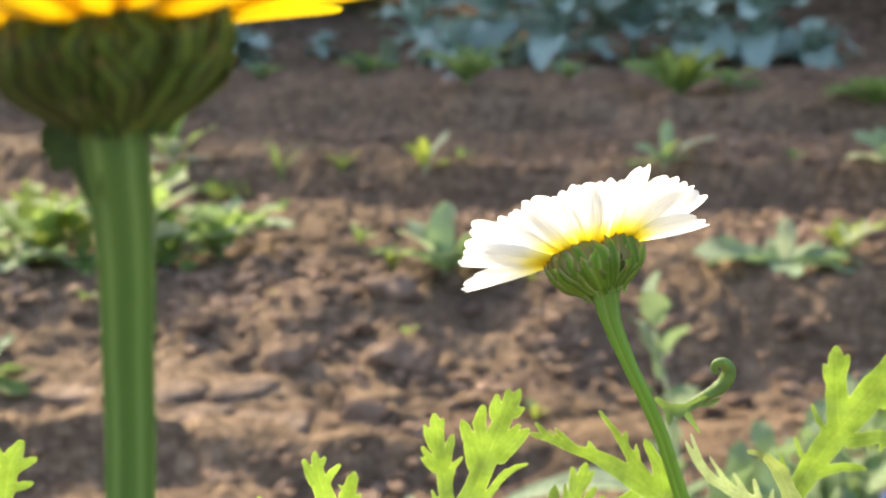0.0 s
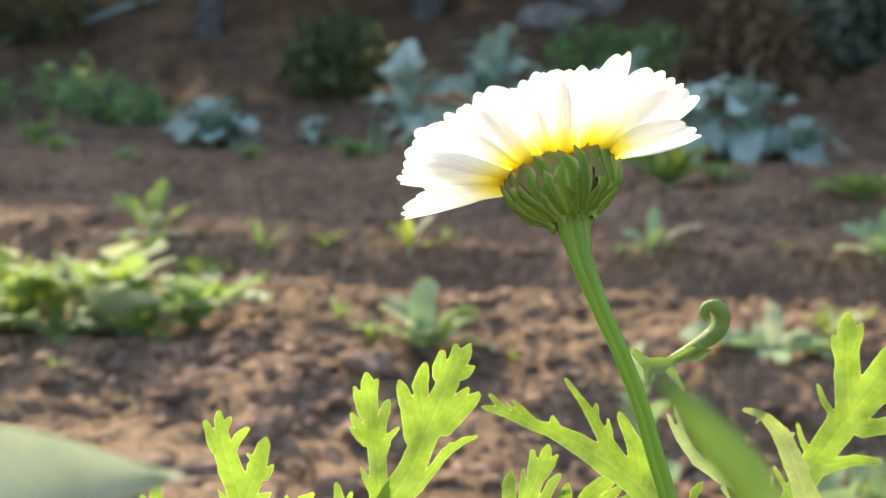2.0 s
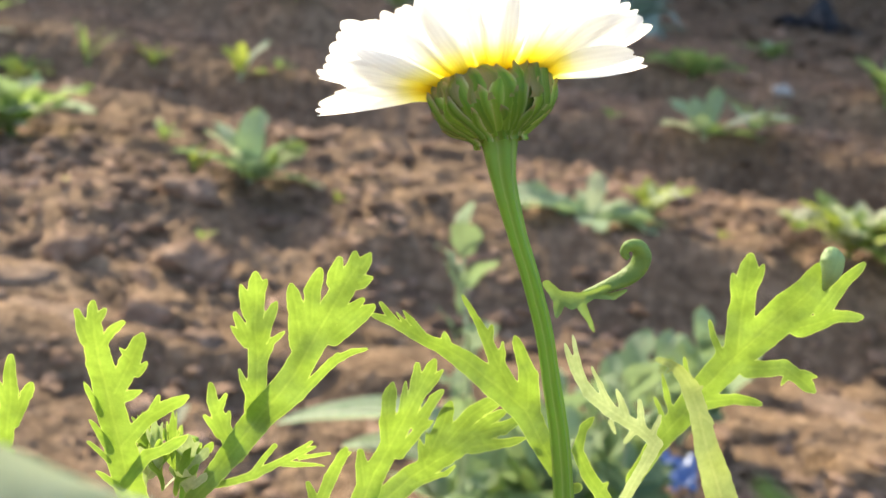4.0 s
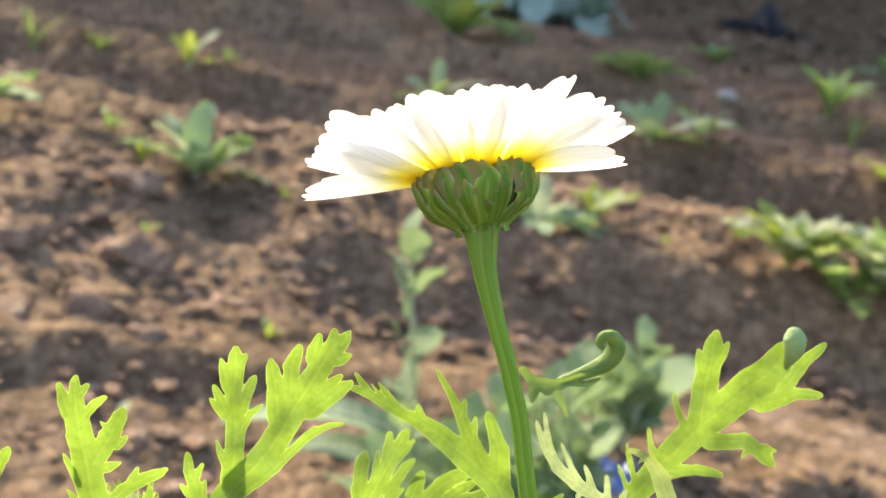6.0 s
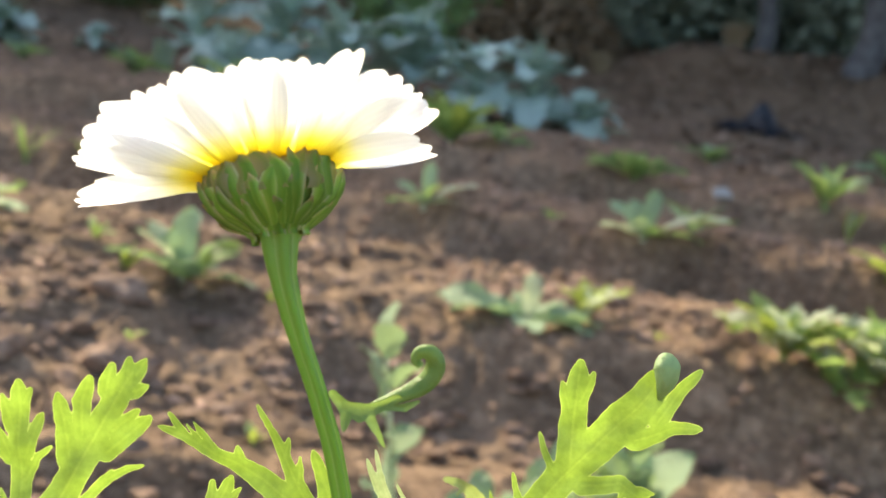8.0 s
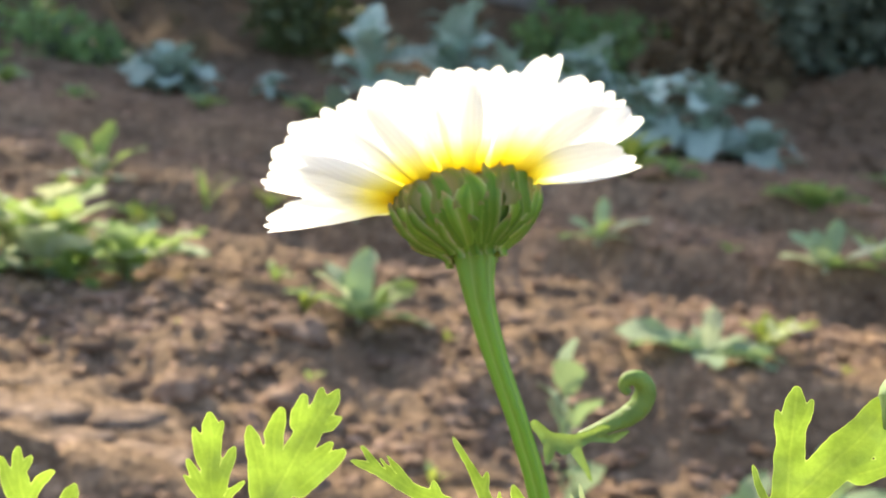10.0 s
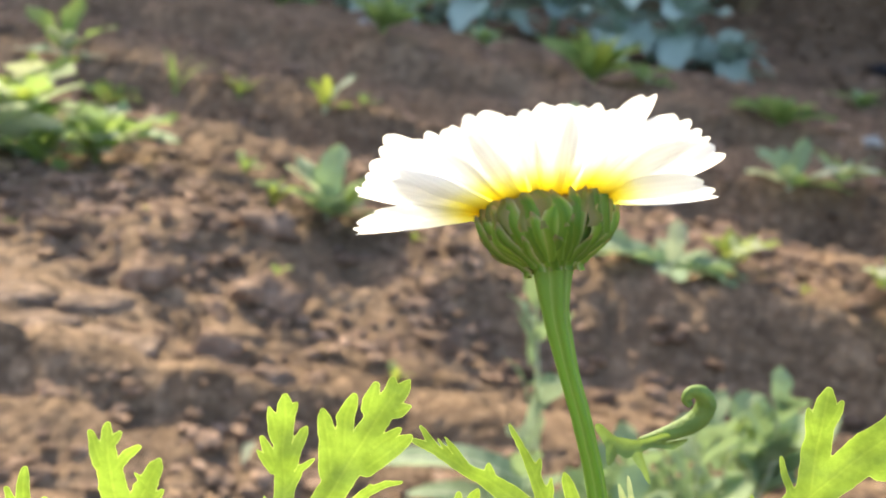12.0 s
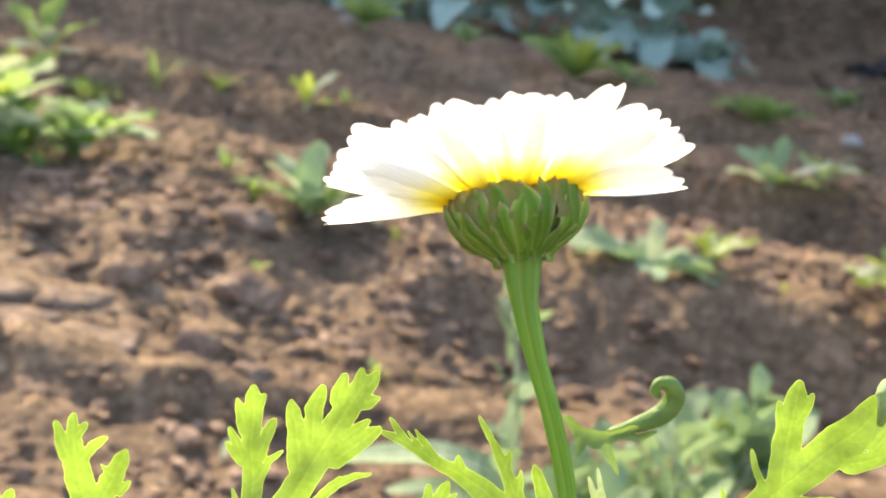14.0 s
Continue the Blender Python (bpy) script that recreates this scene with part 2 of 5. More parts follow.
PAPERY = banded_material("papery_bract", ((0.0, (0.42, 0.38, 0.20)), (0.3, (0.33, 0.33, 0.13)), (0.55, (0.24, 0.30, 0.08)), (0.8, (0.33, 0.33, 0.13)), (1.0, (0.42, 0.38, 0.20))), (1.0, 0.95, 0.6), 0.40, 0.5, "X", 0.0, (0.36, 0.24, 0.10))
# olive green with the cup's shade and each bract's bright middle painted in
SHADED_OLIVE_BRACT = banded_material("shaded_olive_bract", ((0.0, (0.014, 0.026, 0.006)), (0.22, (0.045, 0.092, 0.018)), (0.45, (0.095, 0.180, 0.036)), (0.62, (0.042, 0.088, 0.018)), (0.85, (0.020, 0.040, 0.009)), (1.0, (0.11, 0.16, 0.045))), (0.9, 1.0, 0.4), 0.18, 0.45, "X", 0.0, (0.115, 0.105, 0.05))
BASE_FLESH = plain_material("receptacle", (0.15, 0.27, 0.04), (0.24, 0.34, 0.07), 500, 0.6, 0.3, 0.0004)
DISC = plain_material("disc_florets", (0.62, 0.34, 0.02), (0.80, 0.58, 0.04), 900, 0.7, 0.8, 0.0006)
KALE = leaf_material("kale_leaf", (0.285, 0.405, 0.32), (0.51, 0.62, 0.53), (0.26, 0.40, 0.24), 0.22, 22.0, 0.5, 0.45, 4.0, 0.30)
KALE_STALK = plain_material("kale_stalk", (0.24, 0.36, 0.24), (0.36, 0.46, 0.34), 60, 0.5, 0.3, 0.001)
WEED = leaf_material("weed_leaf", (0.16, 0.28, 0.07), (0.28, 0.41, 0.13), (0.39, 0.53, 0.14), 0.48, 45.0, 0.5, 0.4, 5.0, 0.22)
WEED_BLUE = leaf_material("bluish_weed_leaf", (0.23, 0.345, 0.18), (0.36, 0.475, 0.27), (0.37, 0.51, 0.22), 0.32, 45.0, 0.5, 0.4, 5.0, 0.2)
WEED_YELLOW = leaf_material("yellowish_weed_leaf", (0.28, 0.36, 0.05), (0.42, 0.48, 0.11), (0.5, 0.6, 0.1), 0.4, 45.0, 0.5, 0.4, 5.0, 0.2)
WEED_PALE = leaf_material("pale_weed_leaf", (0.46, 0.52, 0.33), (0.64, 0.68, 0.50), (0.58, 0.66, 0.38), 0.45, 45.0, 0.5, 0.4, 5.0, 0.15)
BUSH = leaf_material("bush_leaf", (0.075, 0.10, 0.045), (0.15, 0.18, 0.08), (0.14, 0.19, 0.06), 0.3, 8.0, 0.5, 0.4)
BRUSH = leaf_material("brush_leaf", (0.10, 0.10, 0.05), (0.20, 0.18, 0.10), (0.18, 0.18, 0.07), 0.3, 8.0, 0.6, 0.3)
HEDGE = leaf_material("hedge_leaf", (0.165, 0.20, 0.145), (0.32, 0.37, 0.275), (0.26, 0.31, 0.19), 0.3, 8.0, 0.5, 0.4)
DRY_BRUSH = leaf_material("dry_brush_leaf", (0.15, 0.105, 0.062), (0.31, 0.215, 0.135), (0.24, 0.16, 0.08), 0.3, 8.0, 0.7, 0.2)
FERN = leaf_material("feathery_leaf", (0.15, 0.25, 0.09), (0.26, 0.40, 0.16), (0.26, 0.42, 0.12), 0.35, 20.0, 0.5, 0.4)
DRY = plain_material("dry_grass", (0.17, 0.115, 0.06), (0.30, 0.22, 0.13), 30, 0.9, 0.3, 0.002)
BARK = plain_material("bark", (0.06, 0.055, 0.055), (0.20, 0.19, 0.19), 14, 0.95, 1.0, 0.03)
PLASTIC = plain_material("black_plastic", (0.012, 0.012, 0.016), (0.03, 0.03, 0.036), 20, 0.45, 0.4, 0.006, 0.5)
BLUE_PLASTIC = plain_material("blue_plastic", (0.07, 0.12, 0.30), (0.13, 0.20, 0.42), 60, 0.4, 0.3, 0.002, 0.5)
STONE = plain_material("stone", (0.34, 0.31, 0.28), (0.52, 0.49, 0.46), 40, 0.85, 0.5, 0.003)
PIPE = plain_material("pale_pipe", (0.26, 0.40, 0.38), (0.38, 0.52, 0.50), 12, 0.45, 0.1, 0.002, 0.5)
CRUST = soil_material("soil_crust", (0.200, 0.146, 0.112), (0.265, 0.198, 0.155), (0.35, 0.27, 0.215), 0.7)
ROCK = plain_material("grey_rock", (0.17, 0.155, 0.15), (0.36, 0.33, 0.32), 9, 0.9, 0.8, 0.02)
LITTER = plain_material("leaf_litter", (0.125, 0.084, 0.055), (0.33, 0.225, 0.15), 9, 0.9, 0.3, 0.003)
STRAW = plain_material("straw", (0.50, 0.42, 0.26), (0.66, 0.58, 0.40), 80, 0.7, 0.3, 0.001)


# ---- building helpers ----
rng = random.Random(11)


def mesh_of(name, verts, faces, uv=None, smooth=True):
    me = bpy.data.meshes.new(name)
    me.from_pydata([tuple(v) for v in verts], [], faces)
    if uv is not None:
        layer = me.uv_layers.new(name="UVMap")
        index = np.empty(len(me.loops), dtype=np.int32)
        me.loops.foreach_get("vertex_index", index)
        layer.data.foreach_set("uv", np.asarray(uv, dtype=np.float32)[index].ravel())
    if smooth:
        me.polygons.foreach_set("use_smooth", np.ones(len(me.polygons), dtype=bool))
    me.update()
    return me


def part(name, me, material, parent=None, label="", m=None):
    if not me.materials:
        me.materials.append(material)
    ob = new(name, me)
    if parent:
        ob.parent = parent
    if m is not None:
        ob.matrix_basis = m
    if label:
        tagged(ob, label=label)
    return ob


def thing(name, at, label, category, group=""):
    return_ob = new(name)
    return_ob.empty_display_size = 0.02
    return_ob.location = at
    return tagged(return_ob, label, category, group)


def sheet(name, nu, nv, place, closed=False):
    """A grid of nu x nv cells; place(u, v) gives each corner, u and v from 0 to 1."""
    verts, uv, faces = [], [], []
    for j in range(nv + 1):
        for i in range(nu + 1):
            verts.append(place(i / nu, j / nv))
            uv.append((i / nu, j / nv))
    for j in range(nv):
        for i in range(nu):
            a = j * (nu + 1) + i
            faces.append((a, a + 1, a + nu + 2, a + nu + 1))
    return mesh_of(name, verts, faces, uv)


def smooth_path(points, steps):
    """Catmull-Rom through the points."""
    pts = [Vector(p) for p in points]
    pts = [2 * pts[0] - pts[1], *pts, 2 * pts[-1] - pts[-2]]
    out = []
    for k in range(len(pts) - 3):
        p0, p1, p2, p3 = pts[k : k + 4]
        for s in range(steps):
            t = s / steps
            out.append(0.5 * (2 * p1 + (p2 - p0) * t + (2 * p0 - 5 * p1 + 4 * p2 - p3) * t * t + (3 * p1 - p0 - 3 * p2 + p3) * t ** 3))
    out.append(pts[-2])
    return out


def tube(name, points, radii, sides=14, ribs=0, rib=0.0, steps=6, flat=1.0):
    """A rounded rod along the points, ribbed lengthwise where asked, closed at both ends."""
    path = smooth_path(points, steps)
    size = np.interp(np.linspace(0, 1, len(path)), np.linspace(0, 1, len(radii)), radii)
    verts, uv, faces = [], [], []
    ahead = (path[1] - path[0]).normalized()
    side = ahead.orthogonal().normalized()
    for k, p in enumerate(path):
        ahead = (path[min(k + 1, len(path) - 1)] - path[max(k - 1, 0)]).normalized()
        side = (side - ahead * side.dot(ahead)).normalized()
        other = ahead.cross(side)
        for i in range(sides + 1):
            a = 2 * math.pi * i / sides
            r = size[k] * (1 + rib * math.cos(ribs * a))
            verts.append(p + side * (r * math.cos(a)) + other * (r * flat * math.sin(a)))
            uv.append((i / sides, k / (len(path) - 1)))
    n = sides + 1
    for k in range(len(path) - 1):
        for i in range(sides):
            a = k * n + i
            faces.append((a, a + 1, a + n + 1, a + n))
    faces.append(tuple(range(sides - 1, -1, -1)))
    faces.append(tuple((len(path) - 1) * n + i for i in range(sides)))
    return mesh_of(name, verts, faces, uv)


def lobed(name, lobes, seed, lean=(0.0, 0.0), bend=0.0, puff=0.14, cell=0.25, blend=10.0):
    """A deeply cut leaf, in mm in its own x-z plane: each lobe or tooth is a line of (x, z, half width) from its foot to its tip;
    they run together into one rounded outline, which is then filled, leant, bent and given its soft folds."""
    rods = [(*p[:2], *q[:2], p[2], q[2], 2.8 if k == len(line) - 2 else 1.0) for line in lobes for k, (p, q) in enumerate(zip(line, line[1:]))]
    a = np.array(rods)
    lo = np.minimum(a[:, :2], a[:, 2:4]).min(0) - 3.2
    hi = np.maximum(a[:, :2], a[:, 2:4]).max(0) + 3.2
    nx, nz = (np.ceil((hi - lo) / cell).astype(int) + 1)
    gx, gz = np.meshgrid(lo[0] + cell * np.arange(nx), lo[1] + cell * np.arange(nz))
    field = np.full(gx.shape, 0.0)
    axis = np.full(gx.shape, 9.0)
    for x0, z0, x1, z1, w0, w1, full in rods:  # a tooth keeps its width almost to its blunt tip
        dx, dz = x1 - x0, z1 - z0
        t = np.clip(((gx - x0) * dx + (gz - z0) * dz) / (dx * dx + dz * dz + 1e-9), 0, 1)
        d = w0 + (w1 - w0) * t ** full - np.hypot(gx - x0 - t * dx, gz - z0 - t * dz)
        field += np.exp(d * blend)
        axis = np.minimum(axis, np.hypot(gx - x0 - t * dx, gz - z0 - t * dz))
    field = np.log(field + 1e-30) / blend - 0.17
    wob = np.array([[noise.noise((x * 0.9, z * 0.9, seed * 3.7)) for x in gx[0]] for z in gz[:, 0]])
    field += 0.13 * wob
    verts, faces, made = [], [], {}

    def corner(i, j):
        if (i, j) not in made:
            made[i, j] = len(verts)
            verts.append((gx[j, i], gz[j, i], field[j, i], axis[j, i]))
        return made[i, j]

    def cut(i, j, k, m):
        key = (min((i, j), (k, m)), max((i, j), (k, m)), 0)
        if key not in made:
            p, q = field[j, i], field[m, k]
            t = p / (p - q)
            made[key] = len(verts)
            verts.append((gx[j, i] + t * (gx[m, k] - gx[j, i]), gz[j, i] + t * (gz[m, k] - gz[j, i]), 0.0, 9.0))
        return made[key]

    for j in range(nz - 1):
        for i in range(nx - 1):
            ring = ((i, j), (i + 1, j), (i + 1, j + 1), (i, j + 1))
            inside = [field[b, a_] > 0 for a_, b in ring]
            if not any(inside):
                continue
            poly = []
            for k in range(4):
                p, q = ring[k], ring[(k + 1) % 4]
                if inside[k]:
                    poly.append(corner(*p))
                if inside[k] != inside[(k + 1) % 4]:
                    poly.append(cut(*p, *q))
            if len(poly) > 2:
                faces.append(tuple(poly))
    out, uv = [], []
    for x, z, f, q in verts:
        uv.append((min(1.0, max(f, 0.0) / 2.2), min(1.0, q)))
        y = lean[0] * x + lean[1] * z + bend * (x * x + z * z) * 0.01
        y += 2.2 * noise.noise((x * 0.08, z * 0.08, seed * 1.3)) + 1.25 * noise.noise((x * 0.17, z * 0.17, seed + 9.1)) + 0.07 * noise.noise((x * 0.6, z * 0.6, seed + 2.1))
        y += puff * math.tanh(max(f, 0.0) * 1.4) - 0.05 * math.exp(-(q / 0.35) ** 2)
        out.append((x * 0.001, y * 0.001, z * 0.001))
    return mesh_of(name, out, faces, uv)


def blade(name, length, width, rise=0.5, droop=0.6, cup=0.25, wave=0.0, teeth=0.0, broad=0.55, nu=6, nv=12, seed=0, tip=1.0):
    """A simple leaf that grows from the origin along +x: rise lifts it at the base, droop bends it down to the tip."""
    r = random.Random(seed)
    ph = r.uniform(0, 6.28)

    def place(u, v):
        s = 2 * u - 1
        w = width * 0.5 * (math.sin(math.pi * min(v / broad * 0.5, 0.5) if v < broad else math.pi * (0.5 + 0.5 * ((v - broad) / (1 - broad)) ** tip)) ** 0.75 * 0.94 + 0.06 * (1 - v))
        w *= 1 + teeth * math.sin(v * 26 + ph + s)
        a = rise - droop * v
        x = length * v * math.cos(0.5 * (rise + a))
        z = length * v * math.sin(0.5 * (rise + a))
        z += cup * abs(s) ** 1.5 * w + wave * width * math.sin(v * 13 + ph + (1.6 if s > 0 else 0)) * s * s
        return (x, s * w, z)

    return sheet(name, nu, nv, place)


# ---- the field ----
def along(x, y):
    """Distance across the rows, which are not quite parallel."""
    k = max(0.0, min(1.0, (y - 2.15) / 0.7))
    return y + x * (-0.08 + 0.28 * k) + 0.06 * noise.noise((x * 1.4, y * 0.5, 7.7)) + 0.03 * noise.noise((x * 5.0, y * 2.0, 3.3))


def relief(x, y):
    """Height of the ploughed rows, without the fine crumbs."""
    if y < 0.7 or y > 9.3:
        return -0.07 if y < 0.7 else 0.02
    s = along(x, y)
    if s < 0.9 or s > 9.0:
        return -0.07 - 0.02 * max(0.0, min(1.0, -4.0 * x)) if s < 0.9 else 0.02
    w = max(0.0, min(1.0, (-0.05 - x) / 0.4))  # the first row has slumped towards -x
    v = max(0.0, min(1.0, (x + 0.1) / 0.4))
    f = max(0.0, min(1.0, -4.0 * x))  # there the crust breaks off in front
    rows = ((0.9, -0.07 - 0.02 * f), (1.16 - 0.1 * v, -0.068 - 0.03 * v - 0.032 * f), (1.33 - 0.15 * v, -0.05 - 0.025 * v - 0.022 * f), (1.41 - 0.15 * v, -0.020 - 0.035 * v), (1.50 - 0.08 * v, -0.030 - 0.035 * v), (1.63, -0.058 + 0.036 * w - 0.030 * v), (1.68 + 0.02 * v, -0.055 + 0.046 * w - 0.030 * v), (1.92 + 0.15 * w, 0.050), (2.25, 0.05), (2.48, 0.03), (2.70, -0.03),
            (2.87, -0.05), (3.02, 0.065 - 0.028 * w), (3.50, 0.045 - 0.020 * w), (3.90, -0.02), (4.12, -0.045), (4.26, 0.06), (5.2, 0.03), (6.0, -0.01), (6.8, 0.03), (9.0, 0.02))
    for (a, p), (b, q) in zip(rows, rows[1:]):
        if s <= b:
            k = (s - a) / (b - a)
            k = k * k * (3 - 2 * k)
            return p + (q - p) * k
    return 0.02


def lumps(x, y, cells, seed):
    """Rounded crumbs with creases between them, from 0 to 1."""
    d = noise.voronoi((x * cells, y * cells, seed))[0]
    return max(0.0, 1.0 - 1.1 * d[0] * d[0]) * min(1.0, 0.9 * (d[1] - d[0]) + 0.82)


def plates(x, y):
    """Flat, slightly tilted slabs of dried crust with narrow cracks between them."""
    d, p = noise.voronoi((x * 8.0 + 0.5 * noise.noise((x * 7, y * 7, 2)), y * 11.0, 4.4))
    tilt = math.sin(p[0].x * 37 + p[0].y * 91), math.sin(p[0].x * 53 - p[0].y * 71)
    return 0.011 * min(1.0, 7 * (d[1] - d[0])) + 0.006 * tilt[0] + 0.008 * (tilt[1] * (x * 8 - p[0].x) + tilt[0] * (y * 11 - p[0].y))


def crumbs(x, y):
    """Crumbly soil on top of the rows: lumps, and rougher where the rows' faces have broken."""
    if y > 14 or y < 0.3 or abs(x) > 9:
        return 0.0
    near = max(0.3, min(1.0, (9.0 - y) / 5.0))
    s = along(x, y)
    face, crust = (1.0 if s > 1.70 else 0.6), False
    if 1.40 - 0.15 * max(0.0, min(1.0, (x + 0.1) / 0.4)) < s < 1.63 and noise.noise((x * 2.6, y * 4.0, 8.8)) > -0.18:  # the smoother, drier crust at the row's foot
        face, crust = 0.2, True
    if x > 0.05 and 1.6 < s < 2.0:
        face = 0.6
    n = 0.022 * noise.noise((x * 2.7, y * 2.7, 0.3)) + 0.019 * min(1.0, 0.25 + face) * noise.noise((x * 7.0, y * 7.0, 4.1))
    broken = max(0.0, min(1.0, 0.5 + 1.5 * noise.noise((x * 2.1, y * 2.1, 9.0)))) * 0.6 + 0.4
    if 1.66 < s < 2.2:
        broken *= 1.0 + 0.7 * max(0.0, min(1.0, (-0.05 - x) / 0.4))
    n += face * broken * (0.007 * lumps(x + 0.1 * noise.noise((x * 9, y * 9, 1)), y, 10.0, 0.5) - 0.004)
    if crust:
        n += plates(x, y)
    elif y < 3.2:
        n += face * broken * (0.006 * lumps(x, y + 0.08 * noise.noise((x * 14, y * 14, 6)), 19.0, 2.5) - 0.003)
        n += 0.021 * face * (noise.fractal((x * 7.0, y * 7.0, 3.0), 0.7, 2.1, 5) - 0.1)
    if 2.3 < y < 6.5:  # broken earth on the further rows
        n += 0.030 * min(1.0, (y - 2.3) / 0.5, (6.5 - y) / 1.0) * (noise.fractal((x * 4.2, y * 4.2, 7.0), 0.75, 2.1, 5) - 0.05)
    if y < 5:
        n += face * 0.007 * noise.noise((x * 21.0, y * 21.0, 5.2)) + face * 0.005 * noise.noise((x * 46.0, y * 46.0, 2.2))
        n += 0.0024 * noise.noise((x * 80.0, y * 80.0, 1.9))
    return n * near


def height(x, y):
    z = relief(x, y) + crumbs(x, y)
    if y > 9.0:  # the brown bank behind the field
        k = min(1.0, (y - 9.0) / 4.0)
        z += k * k * (3 - 2 * k) * (1.10 + 0.3 * noise.noise((x * 0.5, y * 0.5, 6.0))) + 0.05 * k * noise.noise((x * 3.0, y * 3.0, 6.0))
    if y > 6.8 and x > 0.2:  # the long heap of earth at the field's edge
        z += 0.42 * math.exp(-((y - 8.6) / 0.9) ** 2) * min(1.0, (x - 0.2) / 1.2) * (1 + 0.3 * noise.noise((x * 1.5, y * 1.5, 2.0)))
    return z


def steps(stops):
    out = [stops[0][0]]
    for (a, da), (b, db) in zip(stops, stops[1:]):
        while out[-1] < b - 1e-6:
            k = (out[-1] - a) / (b - a)
            out.append(min(out[-1] + da * (db / da) ** k, b))
    return out


def build_ground():
    xs = steps(((0.0, 0.0062), (1.15, 0.0068), (2.5, 0.05), (6.0, 0.4), (30.0, 4.0), (400.0, 60.0)))
    xs = [-0.2 - x for x in reversed(xs[1:])] + [x - 0.2 for x in xs]
    ys = steps(((0.9, 0.02), (1.12, 0.0062), (2.3, 0.0066), (3.6, 0.014), (4.8, 0.03), (8.0, 0.06), (13.5, 0.16), (40.0, 4.0), (600.0, 80.0)))
    ys = [-400.0, -120.0, -40.0, -14.0, -5.0, -2.0, -0.8, -0.2, 0.2, 0.5, 0.7] + ys
    verts = [(x, y, height(x, y)) for y in ys for x in xs]
    n = len(xs)
    faces = [(j * n + i, j * n + i + 1, (j + 1) * n + i + 1, (j + 1) * n + i) for j in range(len(ys) - 1) for i in range(n - 1)]
    g = new("ground", mesh_of("ground", verts, faces))
    g.data.materials.append(SOIL)
    tagged(g, "reddish brown ploughed garden soil in low crumbling rows", "ground", kind="structure")


build_ground()


def build_clods():
    bm = bmesh.new()
    bmesh.ops.create_icosphere(bm, subdivisions=1, radius=1.0)
    ball = np.array([v.co[:] for v in bm.verts])
    tri = np.array([[v.index for v in f.verts] for f in bm.faces])
    bm.free()
    r = np.random.RandomState(5)
    shapes = []
    for k in range(9):
        s = np.array([1 + 0.55 * noise.noise(Vector(p) * 1.2 + Vector((k * 5.1, 0, 0))) + 0.35 * noise.noise(Vector(p) * 2.6 + Vector((0, k * 3.3, 0))) for p in ball])
        shapes.append(ball * s[:, None] * np.array((1.0, r.uniform(0.7, 1.0), r.uniform(0.32, 0.55))))
    verts, faces, count = [], [], 0
    picks = []
    for _ in range(19000):  # broken face and foot of the first row
        picks.append((r.uniform(-1.5, 1.2), r.uniform(1.1, 2.35), 0.0022 + 0.017 * r.rand() ** 5.0))
    for _ in range(420):
        x = r.uniform(-1.5, 1.0) if r.rand() < 0.5 else r.uniform(-1.3, -0.1)
        picks.append((x, 1.62 + 0.08 * x + 0.42 * r.rand(), 0.009 + 0.016 * r.rand() ** 2))
    for _ in range(11000):
        y = 2.2 + 3.6 * r.rand() ** 1.2
        picks.append((r.uniform(-0.62 * y, 0.5 * y), y, 0.005 + 0.022 * r.rand() ** 3))
    for _ in range(1200):
        y = 5.5 + 3.5 * r.rand()
        picks.append((r.uniform(-0.62 * y, 0.5 * y), y, 0.012 + 0.03 * r.rand() ** 2))
    own = sorted((p for p in picks if 1.2 < p[1] < 2.3), key=lambda p: -p[2])[:110]  # the largest near ones lie by themselves
    solo = [mesh_of("soil_clod", s.tolist(), tri.tolist()) for s in shapes]
    for k, (x, y, size) in enumerate(own):
        ob = part("soil_clod", solo[k % 9], CLOD, None, "", pose(x, y, height(x, y) + 0.2 * size, 0, 0, 97 * k) @ Matrix.Diagonal((size, size, size, 1)))
        tagged(ob, "dry brown clod of soil on the crumbling row", "soil clod", "clods on the first row")
    own = set(own)
    for x, y, size in picks:
        if (x, y, size) in own:
            continue
        if y < 6 and r.rand() > 0.5 + 1.6 * noise.noise((x * 3.4, y * 3.4, 12.0)) + 0.8 * noise.noise((x * 9.0, y * 9.0, 2.0)):  # they lie in patches
            continue
        if 0.05 < x and 1.6 < along(x, y) < 2.0 and r.rand() < 0.3 * min(1.0, 4 * x) and y < 2.1:  # firmer face
            continue
        if 1.40 - 0.15 * max(0.0, min(1.0, (x + 0.1) / 0.4)) < along(x, y) < 1.62 and r.rand() < (0.75 if x < 0.1 else 0.93):  # the crust stays nearly bare
            continue
        a = r.uniform(0, 6.28)
        turn = np.array(((math.cos(a), -math.sin(a), 0), (math.sin(a), math.cos(a), 0), (0, 0, 1)))
        p = shapes[r.randint(9)] @ turn.T * size
        verts.append(p + (x, y, height(x, y) + 0.22 * size))
        faces.append(tri + count)
        count += len(ball)
    me = mesh_of("soil_clods", np.concatenate(verts).tolist(), np.concatenate(faces).tolist(), None, False)
    ob = part("soil_clods", me, CLOD)
    tagged(ob, "dry brown crumbs and clods of soil scattered on the rows", "soil clods", kind="stuff")


build_clods()


